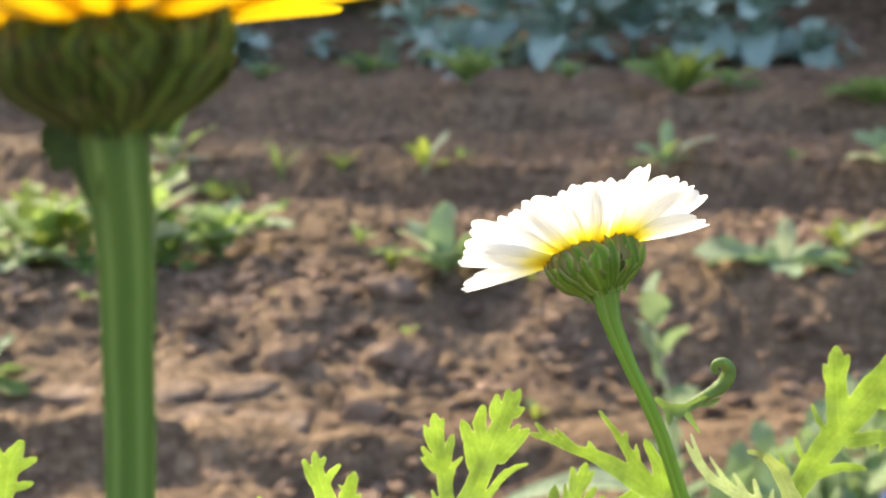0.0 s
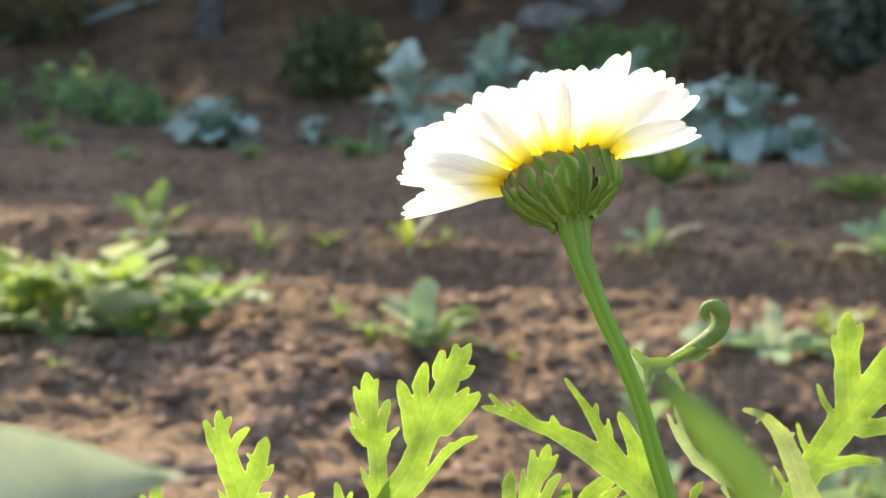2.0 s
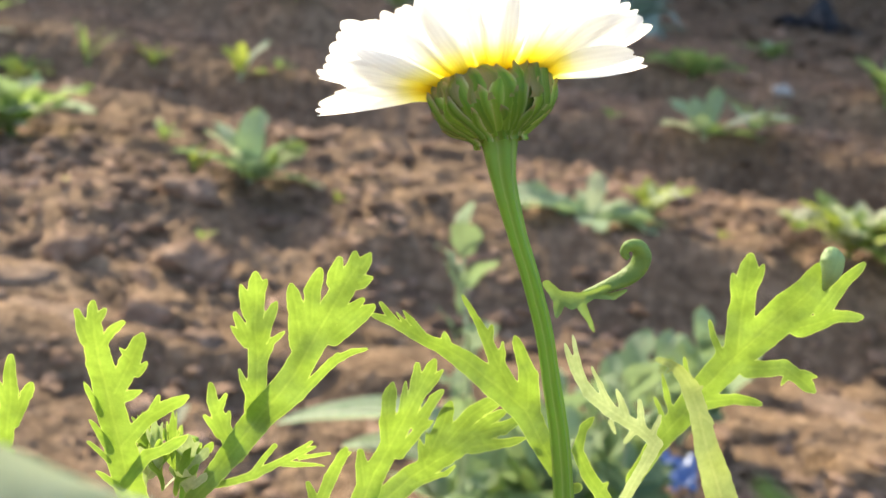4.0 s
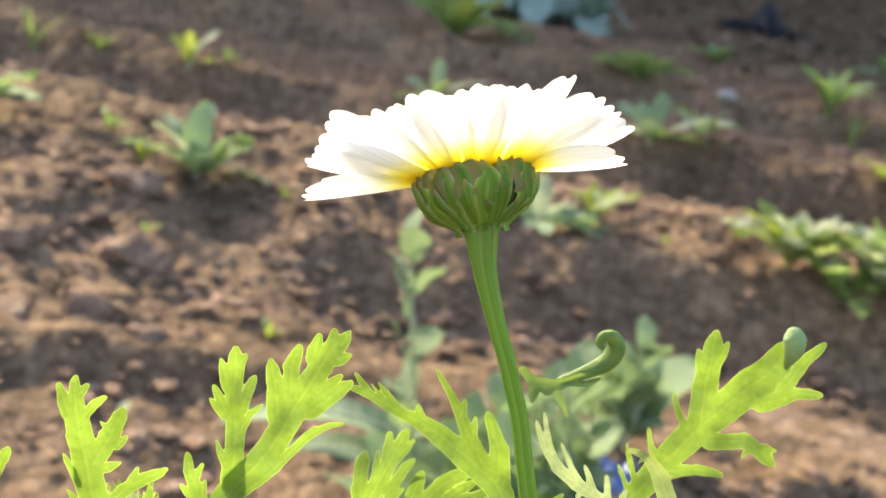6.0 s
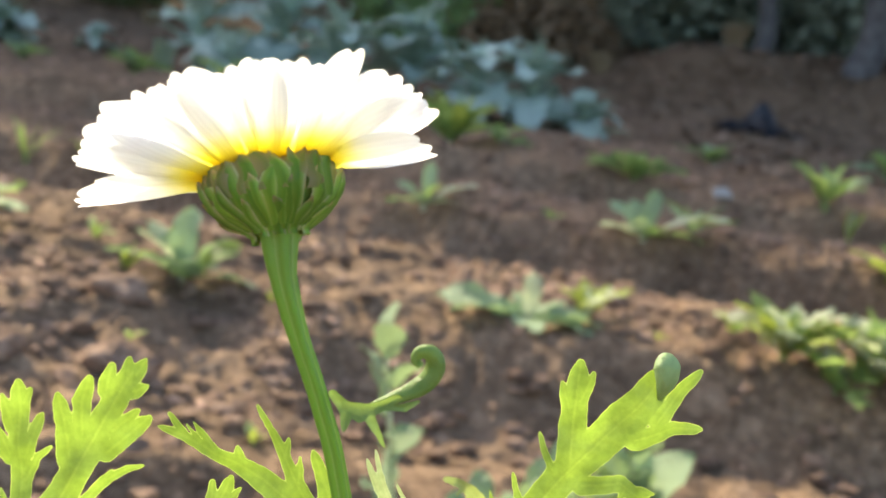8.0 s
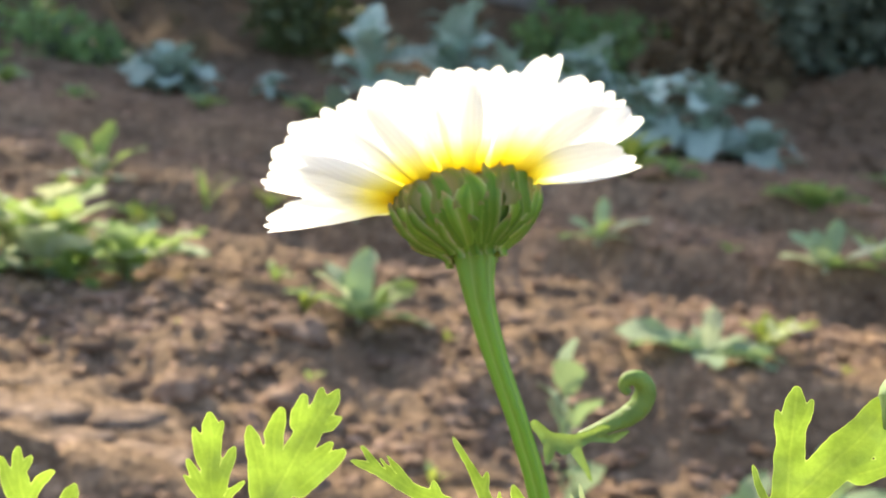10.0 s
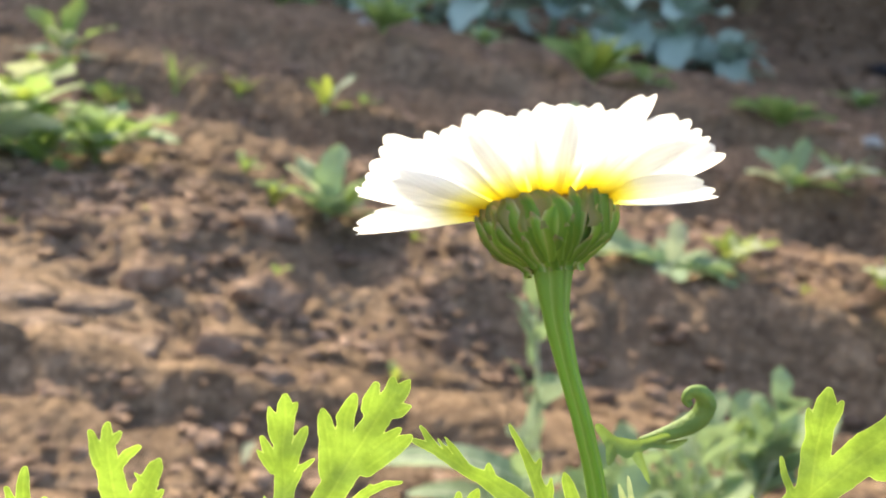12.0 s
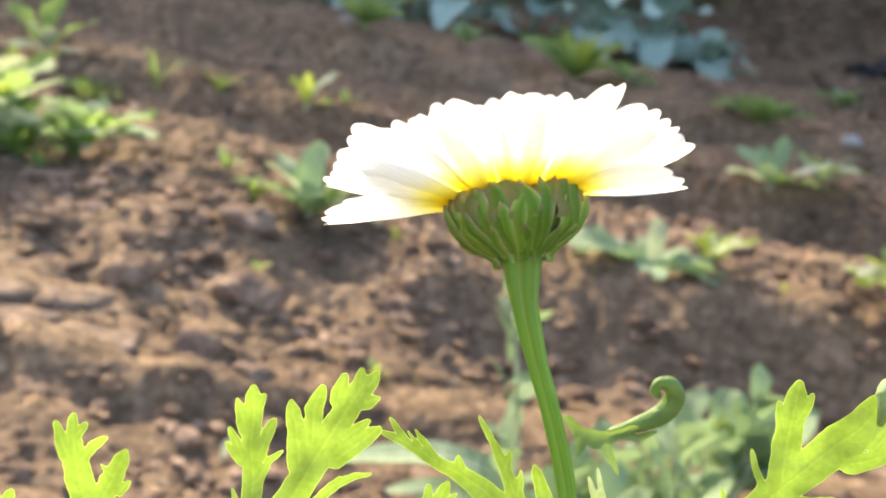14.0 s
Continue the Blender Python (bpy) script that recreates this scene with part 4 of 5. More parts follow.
leaf_on(low_shoot, LOW, "leaf", (-0.01, 0.02, 0.484), (
    ((-6.1, -10, 2.5), (0.6, -2.8, 2.2), (5.5, 2.3, 1.9), (9.9, 6.6, 1.6), (14.6, 9, 1.2), (17, 11.2, 0.9), (18.2, 10.9, 0.4)),
    ((2.2, 0.6, 1.7), (4.2, 7.2, 1.6), (5, 11.6, 0.7)), ((2.5, -1.9, 1.2), (0.5, 3.8, 0.4)), ((5.2, 4.3, 1.6), (9.2, 10.5, 1.6), (12.1, 13.8, 0.8)),
    ((10.3, 11.4, 1.2), (13.1, 13.1, 0.5)), ((9, 6.1, 1.4), (12.2, 10.1, 1.1), (14.4, 12, 0.6)), ((9.7, 4.7, 1.4), (15.9, 6.9, 0.9), (18.7, 8.4, 0.4)),
    ((-0.1, -5.1, 1.1), (5.8, -1.5, 0.6), (7.4, 0.9, 0.3)), ((2.5, 2.2, 0.8), (1.6, 5.3, 0.4))), DAISY_LEAF, 22, lean=(-0.1, 0.1))
leaf_on(low_shoot, LOW, "leaf", (-0.022, 0.017, 0.478), (
    ((-3.7, -5.4, 1.2), (-1.9, 2, 1.3), (-0.4, 6, 1.1), (0.2, 7.9, 0.6)), ((-0.8, 5.4, 0.7), (1.2, 7.4, 0.3)), ((-3.4, -3.7, 1.1), (-5.7, 0.1, 0.7))), DAISY_LEAF, 23, lean=(0, 0))

FAR_ROOT = Vector((-0.082, 0.012, height(-0.082, 0.012) - 0.01))
side_shoot = thing("leafy_shoot", FAR_ROOT, "slender daisy shoot with small feathery leaves", "plant")
part("stem", tube("stem", [p - FAR_ROOT for p in (Vector((-0.078, 0.008, 0.480)), Vector((-0.079, 0.009, 0.44)), Vector((-0.081, 0.012, 0.25)), FAR_ROOT)], (0.001, 0.0014, 0.002, 0.003), 16, 6, 0.06, 6), STEM, side_shoot)
leaf_on(side_shoot, FAR_ROOT, "leaf", (-0.0765, 0.006, 0.48), (
    ((-1.8, 1.9, 1.3), (-1.6, 7.6, 1.6), (-1.4, 12.2, 1.4), (-1.6, 17.6, 0.7)), ((-0.6, 5.6, 1), (1.1, 11, 1.1), (2.1, 13.3, 0.6)), ((-2.1, 9.1, 0.9), (-4, 13.9, 0.7))), DAISY_LEAF, 31, lean=(0.1, 0))

EDGE_ROOT = Vector((-0.142, 0.014, height(-0.142, 0.014) - 0.01))
edge_shoot = thing("leafy_shoot", EDGE_ROOT, "bright green daisy shoot at the edge of the clump", "plant")
part("stem", tube("stem", [p - EDGE_ROOT for p in (Vector((-0.137, 0.004, 0.494)), Vector((-0.138, 0.006, 0.45)), Vector((-0.140, 0.010, 0.25)), EDGE_ROOT)], (0.001, 0.0014, 0.002, 0.003), 16, 6, 0.06, 6), STEM, edge_shoot)
leaf_on(edge_shoot, EDGE_ROOT, "leaf", (-0.137, 0.003, 0.494), (
    ((0, -3, 1.2), (0.8, 4, 2.2), (2.6, 10, 2.4), (5.6, 15.2, 1.2)), ((1.6, 8, 1.4), (6.6, 11.0, 1.2), (9.0, 12.0, 0.6)), ((0.4, 4, 1.2), (5.2, 5.6, 1.1), (7.4, 6.2, 0.5)), ((2.2, 9, 1.4), (0.4, 14.6, 0.8)), ((0.4, 3, 1.3), (-4.6, 9.0, 1.2), (-5.6, 11.6, 0.5))), DAISY_LEAF, 37, lean=(0.1, 0.0))

# the yellow daisy that stands close to the lens
YROOT = Vector((-0.026, -0.135, height(-0.026, -0.135) - 0.01))
yellow = thing("yellow_daisy", YROOT, "yellow daisy with a thick ribbed green stem", "flower", "daisies in bloom")
ytop = Vector((-0.0290, -0.150, 0.5996))
part("stem", tube("stem", [p - YROOT for p in (ytop + Vector((0.0001, 0, 0.0028)), ytop + Vector((-0.0001, 0.0004, -0.010)), Vector((-0.0309, -0.148, 0.575)), Vector((-0.0332, -0.146, 0.545)), Vector((-0.033, -0.142, 0.45)), Vector((-0.03, -0.138, 0.25)), YROOT)],
                  (0.0029, 0.0024, 0.0022, 0.0023, 0.0024, 0.0028, 0.004), 36, 6, 0.06, 8), DARK_STEM, yellow, "thick ribbed green stem")
flower_head(yellow, ytop + Vector((0.0003, 0.0002, 0.0101)) - YROOT, (-0.05, 0.10, 0.99), 20, [(17.0 * k, 7 + 5 * ((k * 7) % 3), 21.5 + 0.6 * (k % 4), 8.2) for k in range(21)], YELLOW_PETAL, 9, 0.0094, "yellow petal", SHADED_OLIVE_BRACT)
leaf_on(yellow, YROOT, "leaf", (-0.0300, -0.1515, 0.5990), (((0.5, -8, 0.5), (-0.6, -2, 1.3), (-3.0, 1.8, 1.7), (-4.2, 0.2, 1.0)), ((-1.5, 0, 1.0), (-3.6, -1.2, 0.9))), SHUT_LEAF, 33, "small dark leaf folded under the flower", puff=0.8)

# broad grey-green leaf, close by
GROOT = Vector((-0.070, -0.100, height(-0.07, -0.1) - 0.01))
broad_plant = thing("broad_leaved_weed", GROOT, "weed with a broad pale grey-green leaf", "plant")
part("stem", tube("stem", [p - GROOT for p in (Vector((-0.0620, -0.123, 0.5372)), Vector((-0.066, -0.114, 0.50)), Vector((-0.069, -0.103, 0.3)), GROOT)], (0.0009, 0.0014, 0.002, 0.003), 14, 0, 0, 6), STEM, broad_plant)


def oval(u, v):
    q = 2 * u - 1
    w = 0.0056 * math.sin(math.pi * min(1.0, 0.06 + 0.94 * v ** 0.8)) ** 0.85 * (1 + 0.03 * math.sin(17 * v))
    p = Vector((-0.0620, -0.1230, 0.5360)).lerp(Vector((-0.0168, -0.1265, 0.5455)), v) + Vector((0, 0, 0.0022 * math.sin(3.14 * v)))
    return p - GROOT + Vector((-0.18, 0.30, 0.94)) * (q * w) + Vector((0, -0.0016 * q * q, 0))


part("leaf", sheet("leaf", 8, 24, oval), GREY_LEAF, broad_plant, "pale grey-green oval leaf")

# green blade that leans into the view
BROOT = Vector((0.060, -0.150, height(0.06, -0.15) - 0.01))
blade_plant = thing("grass_tuft", BROOT, "tuft with one broad green blade leaning over", "plant")
path = smooth_path((BROOT, Vector((0.052, -0.146, 0.30)), Vector((0.036, -0.140, 0.48)), Vector((0.0270, -0.137, 0.535)), Vector((0.0232, -0.136, 0.5478)), Vector((0.0200, -0.1355, 0.5523)), Vector((0.0166, -0.135, 0.5560))), 8)


def along_blade(u, v):
    k = v * (len(path) - 1)
    i = min(int(k), len(path) - 2)
    p = path[i].lerp(path[i + 1], k - i) - BROOT
    w = 0.0014 * min(1.0, 0.35 + v) * min(1.0, ((1.0 - v) / 0.20) ** 0.7 + 0.06)
    return p + Vector((0.80, 0.10, 0.58)) * ((2 * u - 1) * w) + Vector((0, 0.0012 * (2 * u - 1) ** 2, 0))


part("blade", sheet("blade", 6, 70, along_blade), DARK_BLADE, blade_plant, "broad green blade")


# ---- plants of the field ----
BLADES = {}


def blade_mesh(kind, k):
    """A few leaf shapes of each kind, shared by all the plants."""
    if (kind, k) not in BLADES:
        f = 0.86 + 0.14 * k
        BLADES[kind, k] = {
            "oblong": lambda: blade("leaf", f, 0.36, 0.62 - 0.1 * k, 0.95, 0.25, 0.05, 0.05, 0.64, 4, 9, k),
            "lance": lambda: blade("leaf", f, 0.21, 0.80 - 0.1 * k, 0.85, 0.3, 0.02, 0.0, 0.5, 4, 9, k),
            "lobed": lambda: blade("leaf", f, 0.34, 0.62 - 0.1 * k, 0.95, 0.22, 0.12, 0.5, 0.66, 6, 22, k),
            "flat": lambda: blade("leaf", f, 0.42, 0.32, 0.55, 0.12, 0.05, 0.05, 0.58, 6, 12, k),
            "round": lambda: blade("leaf", f, 0.62, 0.9, 0.8, 0.16, 0.05, 0.05, 0.62, 6, 11, k),
            "spoon": lambda: blade("leaf", f, 0.36, 0.34, 0.70, 0.22, 0.08, 0.09, 0.68, 6, 16, k, 1.6),
            "grass": lambda: blade("leaf", f, 0.07, 1.15, 0.85, 0.4, 0.0, 0.0, 0.4, 2, 8, k),
        }[kind]()
    return BLADES[kind, k]


def copy_mesh_with(me, material):
    key = (me.name, material.name)
    if key not in BLADES:
        c = me.copy()
        c.materials.clear()
        c.materials.append(material)
        BLADES[key] = c
    return BLADES[key]


def rosette(name, x, y, size, leaves, kinds, materials, label, category="weed", seed=0, lift=0.0, spread=1.0, group="", stretch=(1.0, 1.0)):
    """Leaves of the given kinds round one crown on the soil, the inner ones steeper and shorter."""
    r = random.Random(seed)
    size *= 1.12
    leaves = int(leaves * 1.5) if leaves > 8 else leaves
    root = thing(name, (x, y, height(x, y) - 0.002), label, category, group)
    crown = tube("crown", ((0, 0, -0.01), (0, 0, 0.05 * size), (0, 0, 0.10 * size)), (0.045 * size, 0.05 * size, 0.02 * size), 8, 0, 0, 2)
    part("crown", crown, WEED, root)
    for i in range(leaves):
        inner = i / max(1, leaves - 1)
        me = copy_mesh_with(blade_mesh(kinds[i % len(kinds)], r.randrange(3)), materials[r.randrange(len(materials))])
        s = size * (1.0 - 0.45 * inner) * r.uniform(0.8, 1.1)
        a = 137.5 * i + r.uniform(-25, 25)
        m = Matrix.Diagonal((stretch[0], stretch[1], 1, 1)) @ pose(0, 0, 0.03 * size, 0, 0, a) @ pose(0, 0, 0, r.uniform(-22, 22), -(lift + 42 * inner * spread + r.uniform(-10, 10)), 0)
        part("leaf", me, materials[0], root, "", m @ Matrix.Diagonal((s, s, s, 1)))
    return root


G, B, Y, P = WEED, WEED_BLUE, WEED_YELLOW, WEED_PALE


def few_leaved(name, x, y, leaves, label, category="weed", kind="spoon"):
    """A weed of few leaves round one crown: azimuth, rise in degrees, length and width in metres, and material of each."""
    root = thing(name, (x, y, height(x, y) - 0.002), label, category)
    part("crown", tube("crown", ((0, 0, -0.01), (0, 0, 0.006), (0, 0, 0.014)), (0.007, 0.008, 0.004), 8, 0, 0, 2), P, root)
    for k, (a, rise, size, wide, material) in enumerate(leaves):
        me = copy_mesh_with(blade_mesh(kind, k % 3), material)
        part("leaf", me, material, root, "", pose(0, 0, 0.006, 0, 0, a) @ pose(0, 0, 0, (k * 37) % 50 - 25, 8 - rise, 0) @ Matrix.Diagonal((1.2 * size, 1.2 * wide / 0.36, 1.2 * size, 1)))
    return root


# on the near row
rosette("rosette_weed", -1.23, 2.05, 0.20, 11, ("lobed", "lobed", "oblong"), (G, G, B, Y), "spreading green radish-like weed on the soil row", seed=1, lift=22)
rosette("rosette_weed", -1.065, 2.07, 0.20, 12, ("lobed", "lobed", "oblong"), (G, Y, G, P), "spreading green weed with some pale leaves", seed=2, lift=22)
rosette("rosette_weed", -0.93, 2.15, 0.19, 11, ("oblong", "lobed", "lobed"), (G, G, B), "low green weed on the crumbling soil row", seed=3, lift=10)
for k, (x, y) in enumerate(((-1.26, 2.00), (-1.13, 1.99), (-0.99, 2.03), (-1.35, 2.05))):
    few_leaved("rosette_weed", x, y, [(47 * j + 20 * k, 6 + 13 * (j % 3), 0.10 + 0.012 * (j % 3), 0.036, (G, P, B, G)[(j + k) % 4]) for j in range(8)], "low spreading green weed with some pale leaves", kind="lobed")
rosette("rosette_weed", -1.155, 2.14, 0.15, 8, ("lobed", "lobed"), (G, P, G), "spreading green weed with some pale leaves", seed=91, lift=26)
rosette("rosette_weed", -1.005, 2.06, 0.15, 8, ("lobed", "oblong"), (G, G, P), "spreading green radish-like weed on the soil row", seed=92, lift=12)
rosette("rosette_weed", 0.615, 1.935, 0.115, 10, ("lobed",), (G, P, G), "lush green lobed weed on a lit soil crest", seed=93, lift=10)
rosette("rosette_weed", 0.765, 1.905, 0.125, 10, ("lobed", "oblong"), (G, P, B), "lush green lobed weed on a lit soil crest", seed=94, lift=8)
rosette("rosette_weed", -1.39, 2.22, 0.13, 10, ("oblong",), (G, B), "low green weed on the crumbling soil row", seed=4, lift=6)
pale = thing("fallen_leaf", (-1.020, 1.985, height(-1.020, 1.985) + 0.062), "pale whitish-green broad drooping leaf", "leaf")
part("blade", copy_mesh_with(blade_mesh("round", 1), P), P, pale, "", pose(0, 0, 0, 0, 0, -12) @ pose(0, 0, 0, -38, 8, 0) @ Matrix.Diagonal((0.095, 0.095, 0.095, 1)))
pale = thing("fallen_leaf", (-1.062, 1.965, height(-1.062, 1.965) + 0.034), "small pale whitish-green drooping leaf", "leaf")
part("blade", copy_mesh_with(blade_mesh("round", 0), P), P, pale, "", pose(0, 0, 0, 0, 0, -70) @ pose(0, 0, 0, -20, 34, 0) @ Matrix.Diagonal((0.055, 0.055, 0.055, 1)))
few_leaved("upright_weed", -0.452, 1.985, ((95, 86, 0.118, 0.046, B), (182, 22, 0.115, 0.034, B), (150, 50, 0.090, 0.036, B), (355, 12, 0.120, 0.036, B), (35, 40, 0.095, 0.034, G), (205, 52, 0.085, 0.030, P), (325, 34, 0.085, 0.032, B),
           (268, 28, 0.070, 0.032, G), (235, 36, 0.080, 0.030, B), (300, 48, 0.075, 0.030, B), (120, 62, 0.085, 0.034, G), (15, 58, 0.075, 0.030, B)), "bluish-green young cabbage weed with one tall leaf")
rosette("seedling", -0.545, 1.97, 0.055, 5, ("oblong",), (Y, G), "small yellowish seedling beside the cabbage weed", "seedling", 6, 35)
rosette("seedling", -0.650, 2.15, 0.045, 5, ("oblong",), (G, Y), "small green seedling on the row", "seedling", 7, 30)
few_leaved("rosette_weed", 0.115, 2.00, ((176, 16, 0.150, 0.046, B), (196, 12, 0.110, 0.038, B), (340, 8, 0.085, 0.034, B), (356, 12, 0.120, 0.038, B), (12, 14, 0.090, 0.034, B), (85, 66, 0.062, 0.028, P), (118, 44, 0.060, 0.026, B),
           (250, 10, 0.045, 0.026, B), (290, 8, 0.050, 0.026, B), (152, 18, 0.085, 0.030, B), (40, 24, 0.075, 0.028, B), (318, 14, 0.050, 0.026, B)), "flat bluish-green rosette with one pale upright leaf")
rosette("rosette_weed", 0.215, 2.06, 0.080, 11, ("lobed",), (Y, P, Y), "yellow-green crinkled weed beside the rosette", seed=11, lift=26)
few_leaved("upright_weed", -1.085, 1.52, ((10, 24, 0.090, 0.030, G), (345, 8, 0.085, 0.030, G), (60, 50, 0.070, 0.028, B), (180, 30, 0.080, 0.030, G), (120, 44, 0.080, 0.032, B), (285, 20, 0.060, 0.028, G)), "dark green leafy weed at the foot of the row")
few_leaved("upright_weed", -1.010, 1.33, ((15, 14, 0.065, 0.030, B), (180, 26, 0.070, 0.030, B), (80, 48, 0.060, 0.028, B), (300, 12, 0.050, 0.024, G)), "small bluish-green weed at the foot of the row")
rosette("seedling", 0.345, 2.09, 0.03, 5, ("oblong",), (Y, G), "tiny yellowish seedling on the row", "seedling", 12, 25)
rosette("rosette_weed", 0.535, 1.99, 0.125, 22, ("lobed", "lobed", "spoon"), (G, P, P, Y), "lush green lobed weed on a lit soil crest", seed=13, lift=22)
rosette("rosette_weed", 0.680, 1.955, 0.140, 24, ("lobed", "lobed", "spoon"), (G, P, P, Y), "lush green lobed weed on a lit soil crest", seed=14, lift=22)
rosette("rosette_weed", 0.82, 1.97, 0.140, 24, ("lobed", "spoon"), (P, G, P), "lush green lobed weed on a lit soil crest", seed=15, lift=22)
rosette("seedling", 0.485, 2.18, 0.055, 6, ("oblong", "lobed"), (G, Y), "small green seedling on the crest", "seedling", 16, 22)
drop = thing("drooping_leaf", (0.700, 1.935, height(0.700, 1.935) + 0.035), "broad pale green drooping leaf", "leaf")
part("blade", copy_mesh_with(blade_mesh("round", 1), P), P, drop, "", pose(0, 0, 0, 0, 0, -70) @ pose(0, 0, 0, 0, 60, 0) @ Matrix.Diagonal((0.075, 0.075, 0.075, 1)))
# foot of the near row
for k, (x, y, s) in enumerate(((-0.467, 1.735, 0.026), (-0.902, 1.745, 0.024), (-0.233, 1.50, 0.035), (-0.30, 1.95, 0.028), (-1.05, 1.82, 0.03), (-0.72, 1.86, 0.022))):
    rosette("seedling", x, y, s, 4, ("oblong",), (Y, G), "tiny bright green seedling on bare soil", "seedling", 20 + k, 30, group="seedlings on the bare soil")

# grey-green clump behind the white flower
rosette("leafy_weed", 0.010, 1.03, 0.17, 9, ("flat", "lobed"), (B, B, WEED_BLUE), "grey-green leafy weed at the foot of the row", seed=30, lift=22)
for k, (x, y, s, l) in enumerate(((0.055, 1.02, 0.16, 26), (0.10, 1.05, 0.17, 22), (0.118, 1.10, 0.15, 28), (0.075, 0.97, 0.13, 12), (0.225, 1.37, 0.13, 34))):
    rosette("leafy_weed", x, y, 0.9 * s, 18, ("round", "spoon", "round"), (B, B, G), "grey-green leafy weed growing in a dense clump", seed=31 + k, lift=l, group="grey-green weeds in a clump")


def arching_leaf(points, wide, label):
    """One broad leaf that arches over the soil from its base to its tip."""
    root = Vector(points[0])
    ob = thing("arching_leaf", root, label, "leaf")
    line = smooth_path(points, 8)

    def place(u, v):
        k = v * (len(line) - 1)
        i = min(int(k), len(line) - 2)
        q = 2 * u - 1
        w = wide * math.sin(math.pi * (0.08 + 0.90 * v ** 0.9)) ** 0.7 * (1 + 0.05 * math.sin(21 * v + q))
        return line[i].lerp(line[i + 1], k - i) - root + Vector((0.02, 0.93, 0.35)) * (q * w) + Vector((0, 0, 0.25 * abs(q) ** 1.5 * w))

    part("blade", sheet("blade", 8, 26, place), WEED_BLUE, ob)
    part("midrib", tube("midrib", [Vector(p) - root - Vector((0, 0, 0.001)) for p in points], (0.004, 0.003, 0.0015), 8, 0, 0, 5), WEED_PALE, ob, "pale midrib")


arching_leaf(((0.04, 1.13, -0.05), (-0.02, 1.13, 0.01), (-0.09, 1.135, 0.03), (-0.17, 1.14, 0.015), (-0.225, 1.14, -0.005)), 0.019, "long grey-green leaf arching over the soil")
arching_leaf(((0.02, 1.10, -0.06), (-0.04, 1.11, -0.01), (-0.10, 1.115, 0.0), (-0.15, 1.12, -0.012)), 0.020, "shorter grey-green leaf low over the soil")


def sprig(x, y, tall, seed, label):
    """An upright stalk with rounded leaves in pairs."""
    r = random.Random(seed)
    root = thing("upright_weed", (x, y, height(x, y) - 0.004), label, "weed")
    lean = Vector((r.uniform(-0.2, 0.2) if seed > 5 else -0.1, r.uniform(-0.2, 0.2), 1.0)) * tall
    part("stalk", tube("stalk", ((0, 0, 0), lean * 0.5 + Vector((0.012, 0, 0)), lean), (0.0035, 0.003, 0.0015), 8, 0, 0, 4), P, root, "pale stalk")
    for k in range(15):
        s = (0.062 - 0.0012 * k) * r.uniform(0.75, 1.2)
        m = Matrix.Translation(lean * (0.22 + 0.055 * k)) @ pose(0, 0, 0, 0, 0, 160 * k + r.uniform(-30, 30)) @ pose(0, 0, 0, r.uniform(-30, 30), -25, 0) @ Matrix.Diagonal((s, s, s, 1))
        part("leaf", copy_mesh_with(blade_mesh("round" if k % 3 else "spoon", k % 3), B), B, root, "", m)
    return root


sprig(-0.018, 1.02, 0.33, 5, "pale grey-green upright weed with rounded leaves")
for k, (x, y, t) in enumerate(((0.135, 1.09, 0.22), (0.045, 1.05, 0.16), (0.085, 1.02, 0.17), (0.125, 1.04, 0.23), (0.225, 1.33, 0.13), (0.06, 0.99, 0.14), (0.105, 1.08, 0.18), (0.10, 0.97, 0.12))):
    sprig(x, y, t, 6 + k, "grey-green upright weed with rounded leaves in a clump")

# second row
few_leaved("upright_weed", -1.488, 3.275, ((178, 50, 0.160, 0.048, G), (60, 82, 0.135, 0.046, G), (5, 44, 0.120, 0.046, G), (300, 66, 0.080, 0.030, P), (225, 60, 0.075, 0.026, P), (120, 70, 0.10, 0.036, G), (340, 12, 0.085, 0.034, B), (205, 10, 0.085, 0.034, B)), "upright bright green weed on the second row")
straw = thing("straw_stalk", (-1.47, 3.255, height(-1.47, 3.255) + 0.012), "dry pale straw lying by the weed", "straw")
part("stalk", tube("stalk", ((-0.16, 0, 0.0), (0, 0, 0.012), (0.17, 0.01, 0.02)), (0.003, 0.004, 0.003), 8, 0, 0, 4), STRAW, straw)
rosette("grass_tuft", -1.145, 3.18, 0.13, 6, ("grass",), (G, Y), "thin tuft of green grass on the soil", "grass", 42, 0)
rosette("grass_tuft", -0.964, 3.14, 0.10, 8, ("grass", "lance"), (G, Y), "thin tuft of yellowish grass on the soil", "grass", 43, -10)
few_leaved("upright_weed", -0.728, 3.09, ((175, 58, 0.085, 0.024, Y), (20, 62, 0.095, 0.030, P), (270, 74, 0.070, 0.024, Y), (5, 20, 0.075, 0.026, G), (120, 70, 0.06, 0.022, P)), "pale green upright seedling on the second row")
rosette("seedling", -0.64, 3.10, 0.05, 5, ("oblong",), (G,), "small green seedling on the soil row", "seedling", 45, 20)
few_leaved("upright_weed", -0.125, 3.02, ((170, 40, 0.085, 0.026, B), (85, 76, 0.090, 0.028, B), (10, 34, 0.100, 0.030, P), (330, 20, 0.085, 0.028, P), (195, 8, 0.080, 0.028, B), (300, 50, 0.070, 0.024, G), (240, 42, 0.065, 0.026, B)), "grey-green weed with pale tips on the second row")
rosette("rosette_weed", -1.31, 3.12, 0.10, 9, ("lobed",), (Y, G), "yellow-green crinkled weed behind the row", seed=47, lift=14)
